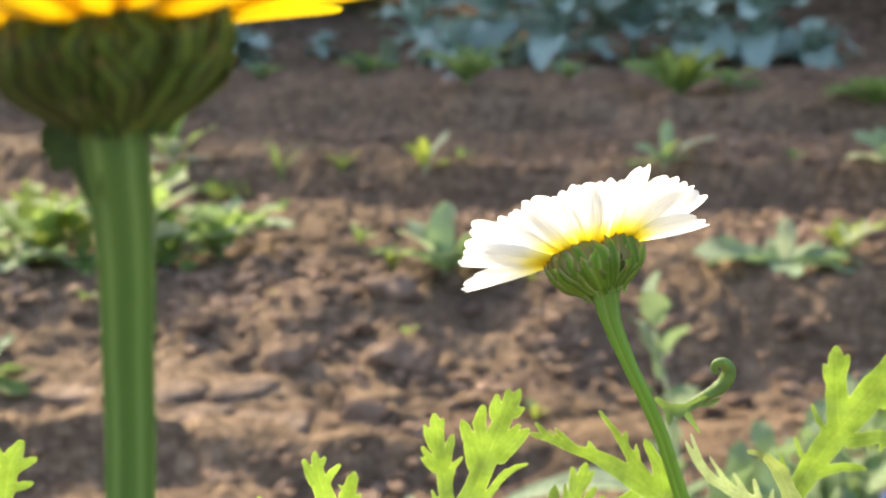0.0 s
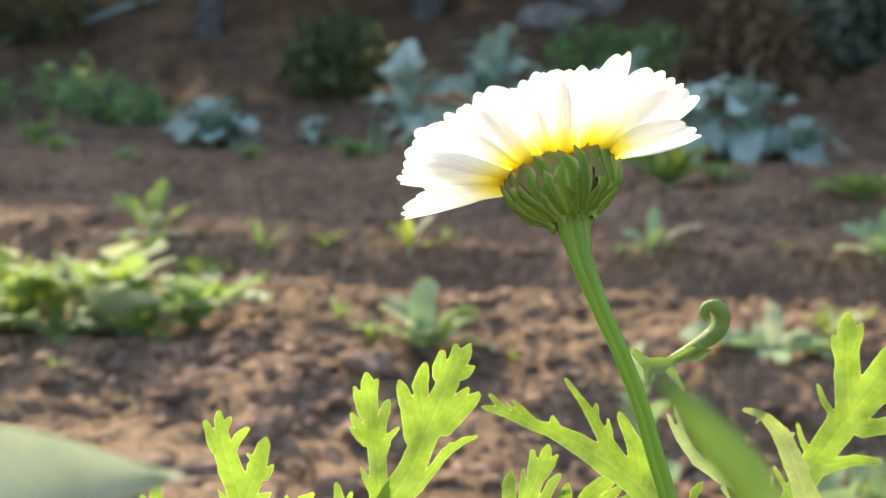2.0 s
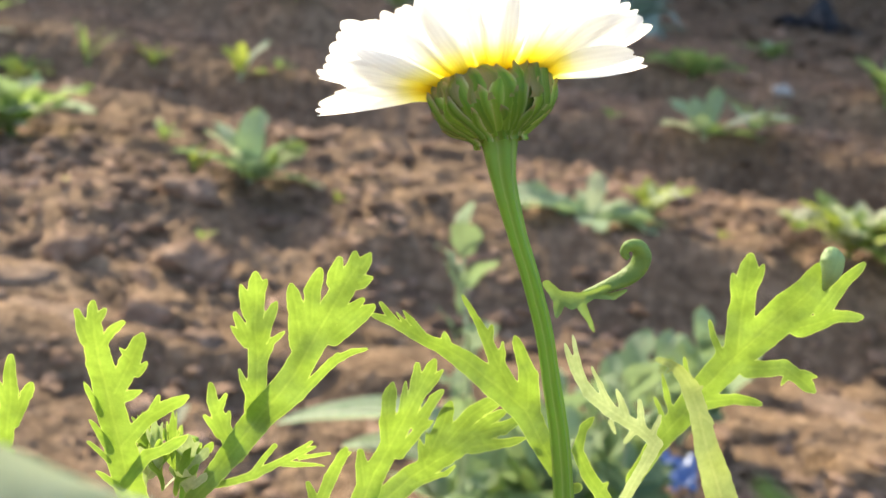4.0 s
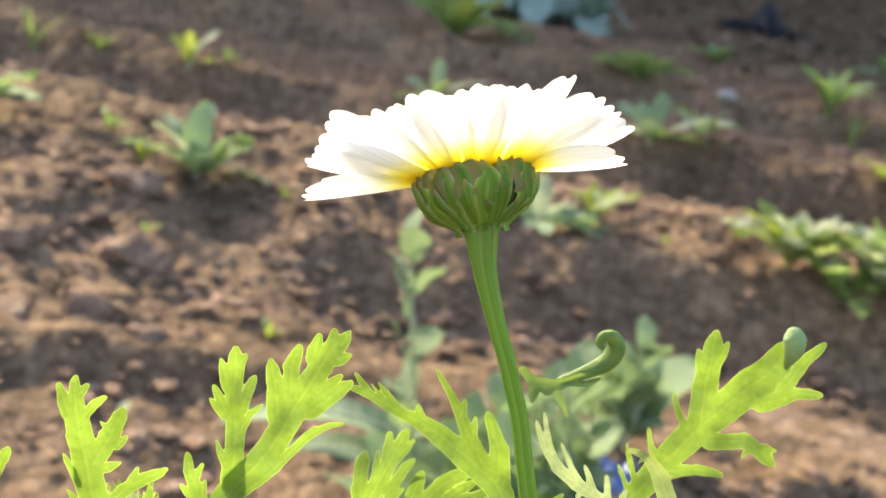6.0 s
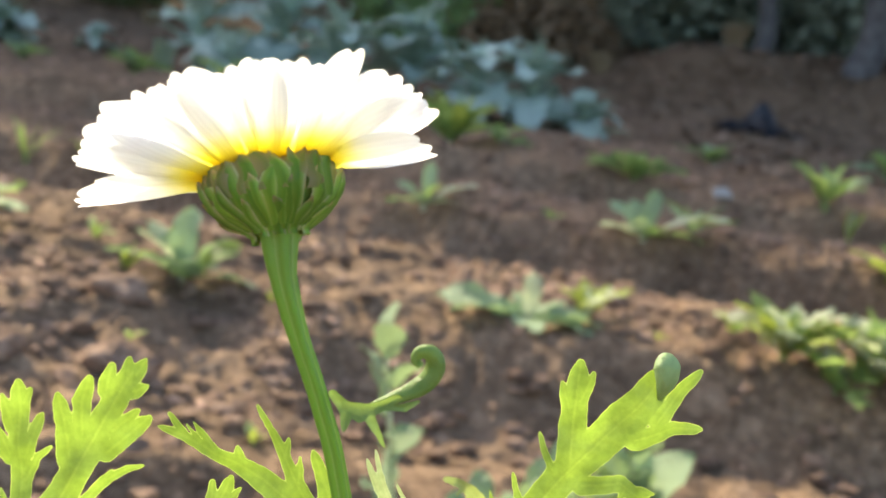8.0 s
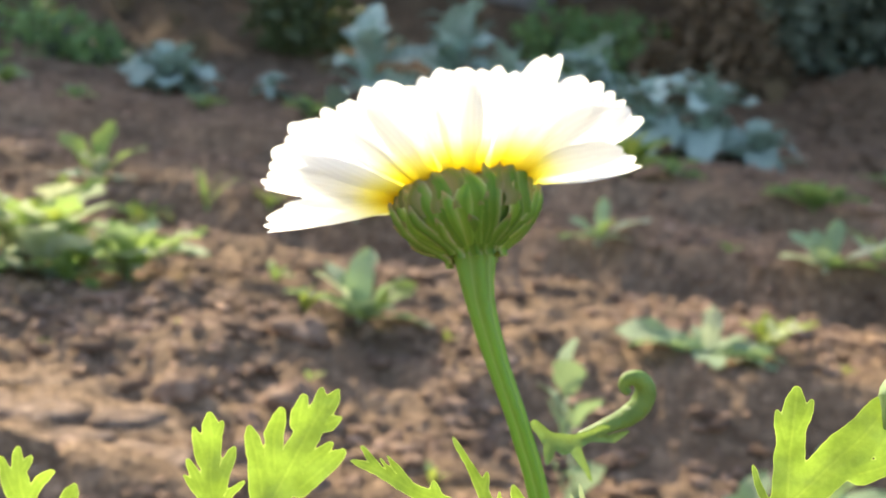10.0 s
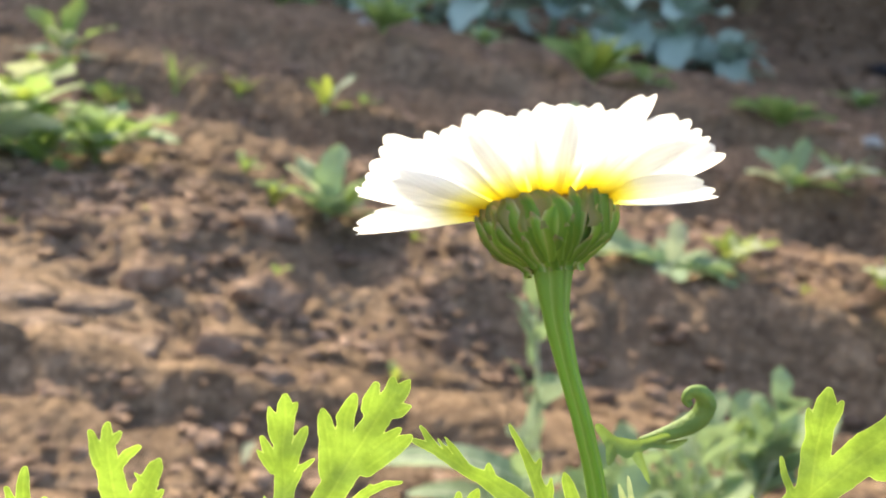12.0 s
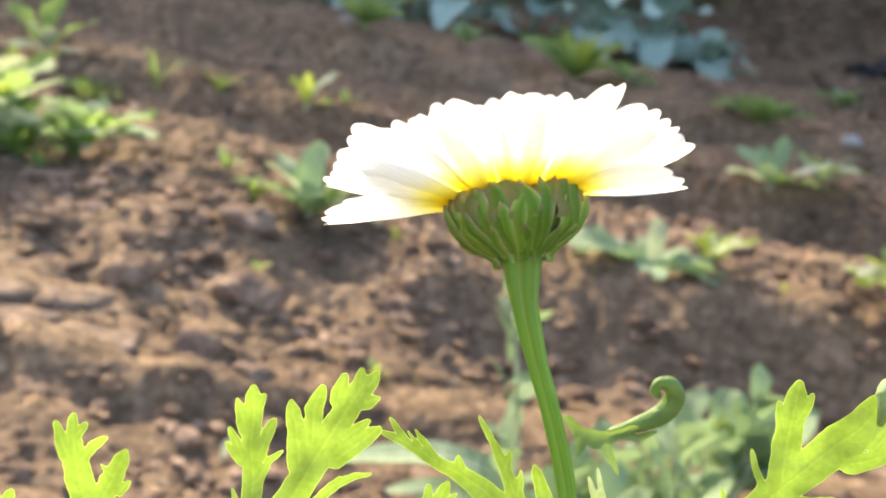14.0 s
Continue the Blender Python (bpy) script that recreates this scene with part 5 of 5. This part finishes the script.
few_leaved("upright_weed", 0.39, 2.93, ((168, 46, 0.115, 0.036, B), (70, 66, 0.105, 0.036, B), (8, 26, 0.150, 0.036, P), (350, 14, 0.130, 0.036, G), (190, 18, 0.095, 0.034, P), (250, 40, 0.080, 0.034, B), (300, 34, 0.090, 0.034, G), (120, 58, 0.085, 0.032, B)), "grey-green weed with long leaves on the second row")
rosette("rosette_weed", 0.51, 3.0, 0.13, 7, ("lance",), (B, G), "low grey-green weed on the second row", seed=49, lift=4)
rosette("seedling", 0.185, 3.28, 0.05, 5, ("oblong",), (G,), "small green seedling on the soil row", "seedling", 50, 20)
rosette("rosette_weed", 0.955, 2.79, 0.15, 11, ("lobed", "oblong"), (G, Y), "green weed on the lit end of the row", seed=51, lift=20)
rosette("rosette_weed", 1.08, 2.75, 0.15, 12, ("oblong", "lobed"), (G, B), "green weed on the lit end of the row", seed=52, lift=20)
# third row and beyond
rosette("rosette_weed", 0.475, 4.17, 0.15, 13, ("lobed", "oblong"), (G, G), "bushy green weed on the shaded row", seed=53, lift=14)
rosette("rosette_weed", 1.05, 4.02, 0.18, 11, ("lance", "oblong"), (G, B), "upright green weed on the shaded row", seed=54, lift=24)
rosette("seedling", 1.12, 3.94, 0.12, 4, ("lance",), (Y, P), "pale yellowish upright leaf beside the weed", "seedling", 55, 42)
rosette("rosette_weed", -0.89, 4.55, 0.22, 12, ("lance", "oblong"), (G, G, B), "upright green weed in front of the kale", seed=56, lift=12)
rosette("rosette_weed", -0.135, 4.50, 0.24, 15, ("lance", "oblong"), (G, G, Y), "bushy bright green weed in front of the kale", seed=57, lift=14)
rosette("rosette_weed", 0.03, 4.48, 0.14, 8, ("lobed",), (G, B), "low green weed in front of the kale", seed=58, lift=2)
for k, (x, y, s) in enumerate(((-3.03, 5.73, 0.14), (-1.94, 5.33, 0.12), (-2.4, 5.1, 0.09), (-3.6, 6.6, 0.2), (-1.55, 5.6, 0.16), (-0.6, 5.25, 0.12), (0.9, 5.4, 0.13), (1.7, 5.6, 0.2))):
    rosette("rosette_weed", x, y, s, 10, ("oblong", "lobed"), (G, B), "green weed in the shade of the field's edge", seed=60 + k, lift=16)



def pebble(name, x, y, size, seed, material, label, category):
    """An irregular stone or lump, half sunk into the soil."""
    bm = bmesh.new()
    bmesh.ops.create_icosphere(bm, subdivisions=3, radius=1.0)
    for v in bm.verts:
        p = v.co.copy()
        f = 1 + 0.5 * noise.noise(p * 1.1 + Vector((seed * 3.1, 0, 0))) + 0.28 * noise.noise(p * 2.6 + Vector((0, seed * 2.3, 0))) + 0.16 * noise.noise(p * 6.0)
        v.co = Vector((p.x, p.y * 0.8, p.z * 0.6)) * (f * size)
    me = bpy.data.meshes.new(name)
    bm.to_mesh(me)
    bm.free()
    me.polygons.foreach_set("use_smooth", np.ones(len(me.polygons), dtype=bool))
    tagged(part(name, me, material, None, "", Matrix.Translation((x, y, height(x, y) + 0.1 * size))), label, category)


pebble("stone", 0.745, 4.08, 0.030, 1, STONE, "small pale grey stone on the soil", "stone")
pebble("stone", -1.10, 5.3, 0.03, 2, STONE, "small pale grey stone on the soil", "stone")
pebble("soil_lump", -0.475, 1.50, 0.034, 3, CLOD, "large dry lump of brown soil", "soil lump")
pebble("soil_lump", -0.37, 1.40, 0.028, 4, CLOD, "dry lump of brown soil", "soil lump")
pebble("soil_lump", -0.46, 1.66, 0.05, 5, CLOD, "large dry lump of brown soil", "soil lump")
pebble("soil_lump", -0.62, 1.62, 0.04, 6, CLOD, "dry lump of brown soil", "soil lump")
pebble("soil_lump", -0.52, 1.85, 0.045, 7, CLOD, "dry lump of brown soil", "soil lump")
def slab(x, y, wide, deep, turn, seed):
    """A flat, irregular plate of dried mud with a rounded upper edge, tilted a little on the loose soil."""
    r = random.Random(seed)
    n = 18
    rim = [(1 + 0.20 * math.sin(2 * k * 6.2832 / n + seed) + 0.13 * math.sin(5 * k * 6.2832 / n + 2.3 * seed) + r.uniform(-0.09, 0.09)) for k in range(n)]
    verts, faces = [], []
    for shrink, z in ((0.96, -0.022), (1.0, -0.002), (0.97, 0.004), (0.88, 0.0068), (0.50, 0.0072)):
        for k in range(n):
            a = 6.2832 * k / n
            px, py = 0.5 * wide * rim[k] * shrink * math.cos(a), 0.5 * deep * rim[k] * shrink * math.sin(a)
            verts.append((px, py, z + 0.0035 * noise.noise((px * 40, py * 40, seed)) + 0.006 * noise.noise((px * 12, py * 12, seed + 3))))
    for j in range(4):
        for k in range(n):
            q = (k + 1) % n
            faces.append((j * n + k, j * n + q, (j + 1) * n + q, (j + 1) * n + k))
    faces.append(tuple(4 * n + k for k in range(n)))
    ob = part("soil_slab", mesh_of("soil_slab", verts, faces), CRUST, None, "", pose(x, y, height(x, y) - 0.004, r.uniform(-1, 2), r.uniform(-2, 2), turn))
    tagged(ob, "flat pale slab of dried cracked mud at the row's foot", "soil slab", "slabs of dried mud")


for k, (x, y, wide, deep) in enumerate(((-0.95, 1.55, 0.15, 0.09), (-1.06, 1.54, 0.10, 0.07), (-0.79, 1.50, 0.13, 0.08), (-0.72, 1.43, 0.10, 0.06), (-0.66, 1.52, 0.07, 0.05), (-0.60, 1.44, 0.09, 0.08),
                                        (0.50, 1.66, 0.13, 0.08), (0.60, 1.60, 0.14, 0.09), (0.72, 1.66, 0.12, 0.08))):
    slab(x, y, 1.3 * wide, 1.3 * deep, 40 * math.sin(k * 5.1), 500 + k)
pale = thing("fallen_leaf", (-0.355, 1.225, height(-0.355, 1.225) + 0.008), "small pale fallen leaf on the soil", "leaf")
part("blade", copy_mesh_with(blade_mesh("round", 0), P), P, pale, "", pose(0, 0, 0.004, 0, -35, 40) @ Matrix.Diagonal((0.035, 0.035, 0.035, 1)))


# ---- kale bed ----
def kale_leaf_mesh(k):
    r = random.Random(70 + k)
    ph, big = r.uniform(0, 6.28), r.uniform(0.85, 1.1)

    def place(u, v):
        s = 2 * u - 1
        w = 0.31 * big * math.sin(math.pi * (0.10 + 0.84 * v ** 0.8)) ** 0.7 * (1 + 0.10 * math.sin(v * 17 + ph) + 0.06 * math.sin(v * 31 + 2 * ph + s))
        a = 0.55 - (1.0 + 0.5 * (k % 3)) * v
        x, z = 0.86 * v * math.cos(0.55 * (0.55 + a)), 0.86 * v * math.sin(0.55 * (0.55 + a))
        z += 0.20 * w * abs(s) + 0.055 * math.sin(v * 12 + ph + 2.2 * s) * s * s + 0.02 * math.sin(v * 25 + ph) * abs(s)
        return (x, s * w, z)

    return sheet("leaf", 10, 14, place)


KALE_LEAVES = [kale_leaf_mesh(k) for k in range(6)]
STALK = tube("stalk", ((-0.02, 0, -0.02), (0.12, 0, 0.075), (0.60, 0, 0.30), (0.70, 0, 0.22)), (0.035, 0.026, 0.012, 0.005), 7, 0, 0, 3, 0.8)


def kale(x, y, size, leaves, seed, label, rise=0.3):
    r = random.Random(seed)
    root = thing("kale_plant", (x, y, height(x, y) - 0.01), label, "kale", "kale plants in the bed")
    part("stem", tube("stem", ((0, 0, 0), (0.01, 0, rise * size * 0.7), (0, 0.01, rise * size * 1.5)), (0.018, 0.02, 0.012), 8, 0, 0, 3), KALE_STALK, root)
    for i in range(leaves):
        k = i / max(1, leaves - 1)
        s = size * (0.78 - 0.30 * k) * r.uniform(0.85, 1.1)
        m = Matrix.Translation((0, 0, size * rise * (0.5 + 1.0 * k))) @ pose(0, 0, 0, 0, 0, 137.5 * i + r.uniform(-20, 20)) @ pose(0, 0, 0, r.uniform(-20, 20), -(-12 + 62 * k + r.uniform(-10, 10)), 0) @ Matrix.Diagonal((s, s, s, 1))
        lf = part("leaf", KALE_LEAVES[r.randrange(6)], KALE, root, "", m)
        part("stalk", STALK, KALE_STALK, lf, "pale leaf stalk")
    return root


kale(-2.60, 6.62, 0.50, 15, 1, "blue-green kale plant standing alone on the soil", 0.12)
kale(-2.08, 6.75, 0.22, 7, 2, "small young kale plant")
for k, (x, y, s, n, h) in enumerate(((-1.42, 6.15, 0.46, 12, 0.55), (-1.05, 6.35, 0.52, 14, 0.6), (-0.72, 5.95, 0.48, 13, 0.4), (-0.42, 6.30, 0.50, 14, 0.45), (-0.10, 5.95, 0.46, 12, 0.35), (0.15, 6.10, 0.46, 13, 0.42), (-1.20, 5.85, 0.36, 9, 0.25), (0.40, 5.95, 0.36, 9, 0.2))):
    kale(x, y, s, n, 10 + k, "blue-green kale plant with drooping waxy leaves in the bed", h)


# ---- the field's edge ----
def clump_leaves(count, spread, size, seed, squash=0.8, hollow=0.35, length=1.8):
    """Many small leaves through a rounded, uneven crown; hollow leaves gaps near its middle."""
    r = np.random.RandomState(seed)
    d = r.normal(size=(count, 3))
    d /= np.linalg.norm(d, axis=1)[:, None]
    rad = hollow + (1 - hollow) * r.rand(count) ** 0.5
    lump = np.array([1 + 0.45 * noise.noise((p[0] * 1.7 + seed, p[1] * 1.7, p[2] * 1.7)) + 0.2 * noise.noise((p[0] * 4.1, p[1] * 4.1 + seed, p[2] * 4.1)) for p in d])
    c = d * (rad * lump)[:, None] * np.array((spread, spread, spread * squash))
    a, b = r.normal(size=(count, 3)), r.normal(size=(count, 3))
    a /= np.linalg.norm(a, axis=1)[:, None]
    b -= a * (a * b).sum(1)[:, None]
    b /= np.linalg.norm(b, axis=1)[:, None]
    s = size * r.uniform(0.6, 1.3, size=(count, 1))
    a, b = a * s * length, b * s * 0.55
    n = np.cross(a, b) / s * 0.25
    verts = np.stack([c - a * 0.5, c + b - a * 0.05 + n * 0.2, c + a * 0.6, c - b - a * 0.05 + n * 0.2], 1).reshape(-1, 3)
    faces = np.arange(4 * count).reshape(-1, 4)
    return verts, faces


def shrub(x, y, spread, tall, seed, material, label, count=3600, size=0.06):
    r = random.Random(seed)
    root = thing("shrub", (x, y, height(x, y) - 0.03), label, "shrub", "shrubs at the field's edge")
    for k in range(4):
        a = 1.57 * k + r.uniform(-0.5, 0.5)
        part("limb", tube("limb", ((0, 0, 0), (0.2 * spread * math.cos(a), 0.2 * spread * math.sin(a), 0.35 * tall), (0.5 * spread * math.cos(a), 0.5 * spread * math.sin(a), 0.75 * tall)), (0.022, 0.016, 0.006), 7, 0, 0, 3), BARK, root)
    v, f = clump_leaves(count, spread, size, seed, tall / spread * 0.5)
    part("crown", mesh_of("crown", (v + (0, 0, tall * 0.5)).tolist(), f.tolist(), None, False), material, root, "dense dark leaves")
    return root


for k, (x, y, s, t) in enumerate(((-2.75, 9.7, 0.42, 0.62), (4.0, 11.0, 1.0, 1.2), (5.3, 10.4, 1.1, 1.4), (-7.2, 9.6, 1.0, 1.2), (6.4, 9.6, 1.2, 1.5), (-5.9, 10.9, 0.6, 0.6))):
    shrub(x, y, s, t, 100 + k, BRUSH if k % 3 else BUSH, "dull brownish scrub on the shaded bank", 700 if s < 0.7 else 1500, 0.06)
for k, (x, y, s, t) in enumerate(((-3.75, 7.7, 0.24, 0.36), (-3.42, 7.6, 0.20, 0.26), (-4.7, 7.9, 0.26, 0.34), (-4.6, 9.0, 0.30, 0.40))):
    shrub(x, y, s, t, 130 + k, FERN, "low leafy green bush beside the kale bed", 260, 0.036)
for k, (x, y, s, t) in enumerate(((0.22, 9.35, 0.40, 0.78), (0.48, 9.2, 0.26, 0.46), (-0.02, 9.2, 0.26, 0.44))):
    shrub(x, y, s, t, 170 + k, DRY_BRUSH, "dry brown brushwood heaped behind the kale bed", 1100, 0.05)
for k, (x, y, s, t) in enumerate(((-0.42, 9.5, 0.40, 0.55), (-0.85, 9.8, 0.36, 0.50))):
    shrub(x, y, s, t, 175 + k, FERN, "loose green bush behind the kale bed", 620, 0.045)
for k, (x, y, s, t) in enumerate(((0.98, 10.3, 0.46, 1.35), (1.42, 10.6, 0.50, 1.5), (1.92, 10.2, 0.50, 1.4), (2.55, 9.7, 0.55, 1.5))):
    shrub(x, y, s, t, 180 + k, HEDGE, "dark green shrub in shade behind the earth heap", 2600, 0.06)


def dry_tuft(x, y, tall, seed, label):
    r = random.Random(seed)
    root = thing("dry_grass_tuft", (x, y, height(x, y) - 0.01), label, "dry grass")
    verts, faces = [], []
    for k in range(220):
        a, o, h = r.uniform(0, 6.28), r.uniform(0, 0.55), tall * r.uniform(0.5, 1.1)
        bx, by = 0.25 * tall * r.uniform(-1, 1), 0.25 * tall * r.uniform(-1, 1)
        tx, ty, q = bx + o * h * math.cos(a), by + o * h * math.sin(a), 0.003
        verts += [(bx - q, by, 0), (bx + q, by, 0), ((bx + tx) / 2 + q, (by + ty) / 2, 0.6 * h), ((bx + tx) / 2 - q, (by + ty) / 2, 0.6 * h), (tx, ty, h * 0.9)]
        n = 5 * k
        faces += [(n, n + 1, n + 2, n + 3), (n + 3, n + 2, n + 4)]
    part("grass", mesh_of("grass", verts, faces, None, False), DRY, root)


for k in range(34):
    r_ = random.Random(300 + k)
    dry_tuft(-6.0 + 0.36 * k + r_.uniform(-0.3, 0.3), 8.2 + 3.6 * r_.random(), r_.uniform(0.10, 0.26), 320 + k, "brown dry grass tuft on the earth bank")

def build_litter():
    """Dead leaves and stalks strewn over the heap and the bank."""
    r = np.random.RandomState(77)
    verts, faces = [], []
    while len(faces) < 17000:
        y = 5.0 + 7.5 * r.rand()
        x = r.uniform(-0.55 * y, 0.48 * y)
        if y < 6.9 and x < 0.75 + 0.3 * r.rand() or 6.9 <= y < 7.8 and r.rand() < 0.5:
            continue
        a, t, s = r.uniform(0, 6.28), r.uniform(-0.7, 0.7), r.uniform(0.02, 0.05)
        u = Vector((math.cos(a), math.sin(a), 0.5 * t)) * s
        v = Vector((-math.sin(a), math.cos(a), r.uniform(-0.5, 0.5))) * (s * r.uniform(0.15, 0.5))
        c = Vector((x, y, height(x, y) + 0.006 + 0.010 * r.rand()))
        n = len(verts)
        verts += [c - u, c + v, c + u, c - v]
        faces.append((n, n + 1, n + 2, n + 3))
    tagged(part("leaf_litter", mesh_of("leaf_litter", verts, faces, None, False), LITTER), "dark brown leaf litter strewn over the earth heap", "leaf litter", kind="stuff")


build_litter()

plastic = thing("plastic_sheet", (1.30, 6.85, height(1.30, 6.85)), "crumpled black plastic sheet lying on the earth heap", "plastic sheet")
part("sheet", sheet("sheet", 22, 16, lambda u, v: ((u - 0.5) * 0.46 * (1 - 0.5 * v), (v - 0.5) * 0.32 + 0.05 * noise.noise((u * 4, v * 4, 1)), 0.03 + 0.13 * math.exp(-((u - 0.62) / 0.2) ** 2 - ((v - 0.6) / 0.3) ** 2) + 0.035 * noise.noise((u * 7, v * 6, 3)) + 0.02 * noise.noise((u * 17, v * 15, 5)) + height(1.30 + (u - 0.5) * 0.46, 6.85 + (v - 0.5) * 0.32) - height(1.30, 6.85))), PLASTIC, plastic)
scrap = thing("plastic_scrap", (0.213, 1.235, height(0.213, 1.235)), "small crumpled blue plastic scrap on the soil", "plastic scrap")
part("sheet", sheet("sheet", 12, 10, lambda u, v: ((u - 0.5) * 0.05, (v - 0.5) * 0.045, 0.014 + 0.016 * noise.noise((u * 5, v * 5, 2)) + 0.02 * v)), BLUE_PLASTIC, scrap)


hose = thing("garden_pipe", (-5.6, 11.2, height(-5.6, 11.2)), "pale blue-green plastic pipe lying on the bank", "pipe")
run = [(-6.5, 10.7), (-6.0, 10.9), (-5.63, 11.13), (-5.39, 11.5), (-5.1, 11.8), (-4.8, 12.2)]
part("pipe", tube("pipe", [(x + 5.6, y - 11.2, height(x, y) + 0.03 - height(-5.6, 11.2)) for x, y in run], (0.026, 0.026, 0.026), 10, 0, 0, 5), PIPE, hose)
pebble("grey_rock", -1.30, 11.0, 0.26, 9, ROCK, "rough grey-brown rock half buried in the bank", "rock")
pebble("grey_rock", -0.95, 11.3, 0.20, 10, ROCK, "rough grey-brown rock half buried in the bank", "rock")


def tree(x, y, tall, thick, seed, crowns):
    r = random.Random(seed)
    root = thing("tree", (x, y, height(x, y) - 0.1), "grey-barked tree shading the edge of the field", "tree", "trees at the field's edge")
    top = Vector((r.uniform(-0.4, 0.4), r.uniform(-0.3, 0.3), tall * 0.62))
    part("trunk", tube("trunk", ((0, 0, 0), (0.08, 0, tall * 0.1), top * 0.5 + Vector((r.uniform(-0.2, 0.2), 0, 0)), top), (thick * 1.35, thick, thick * 0.75, thick * 0.4), 18, 5, 0.07, 7), BARK, root, "rough grey bark")
    for k in range(crowns):
        a = 6.28 * k / crowns + r.uniform(-0.5, 0.5)
        end = top + Vector((math.cos(a) * tall * 0.26, math.sin(a) * tall * 0.24, tall * r.uniform(-0.12, 0.28)))
        part("limb", tube("limb", (top * 0.75, top.lerp(end, 0.55) + Vector((0, 0, 0.15)), end), (thick * 0.38, thick * 0.22, thick * 0.06), 9, 0, 0, 4), BARK, root)
        v, f = clump_leaves(2300, tall * 0.19, 0.085, seed * 10 + k, 0.75, 0.1)
        part("crown", mesh_of("crown", (v + np.array(end)).tolist(), f.tolist(), None, False), BUSH, root, "leafy green crown")


for k, (x, y, t, w) in enumerate(((2.12, 8.30, 4.4, 0.085), (2.42, 8.05, 4.6, 0.075), (3.3, 10.3, 4.8, 0.12), (1.66, 9.35, 4.5, 0.065))):
    tree(x, y, t, w, 200 + k, 8)
for k in range(11):
    tree(-15.4 + 1.85 * k, 11.05 + 0.4 * (k % 3), 4.70 + 0.2 * (k % 2) + (0.75 if k == 6 else 0.3 if k == 7 else 0.0), 0.11, 220 + k, 8)
for k in range(11):
    shrub(-9.5 + 1.9 * k, 14.4 + 0.6 * (k % 3), 1.6, 4.2 if k in (4, 5) else 2.6, 150 + k, BUSH, "dark green shrub in shade behind the bank", 4500, 0.11)
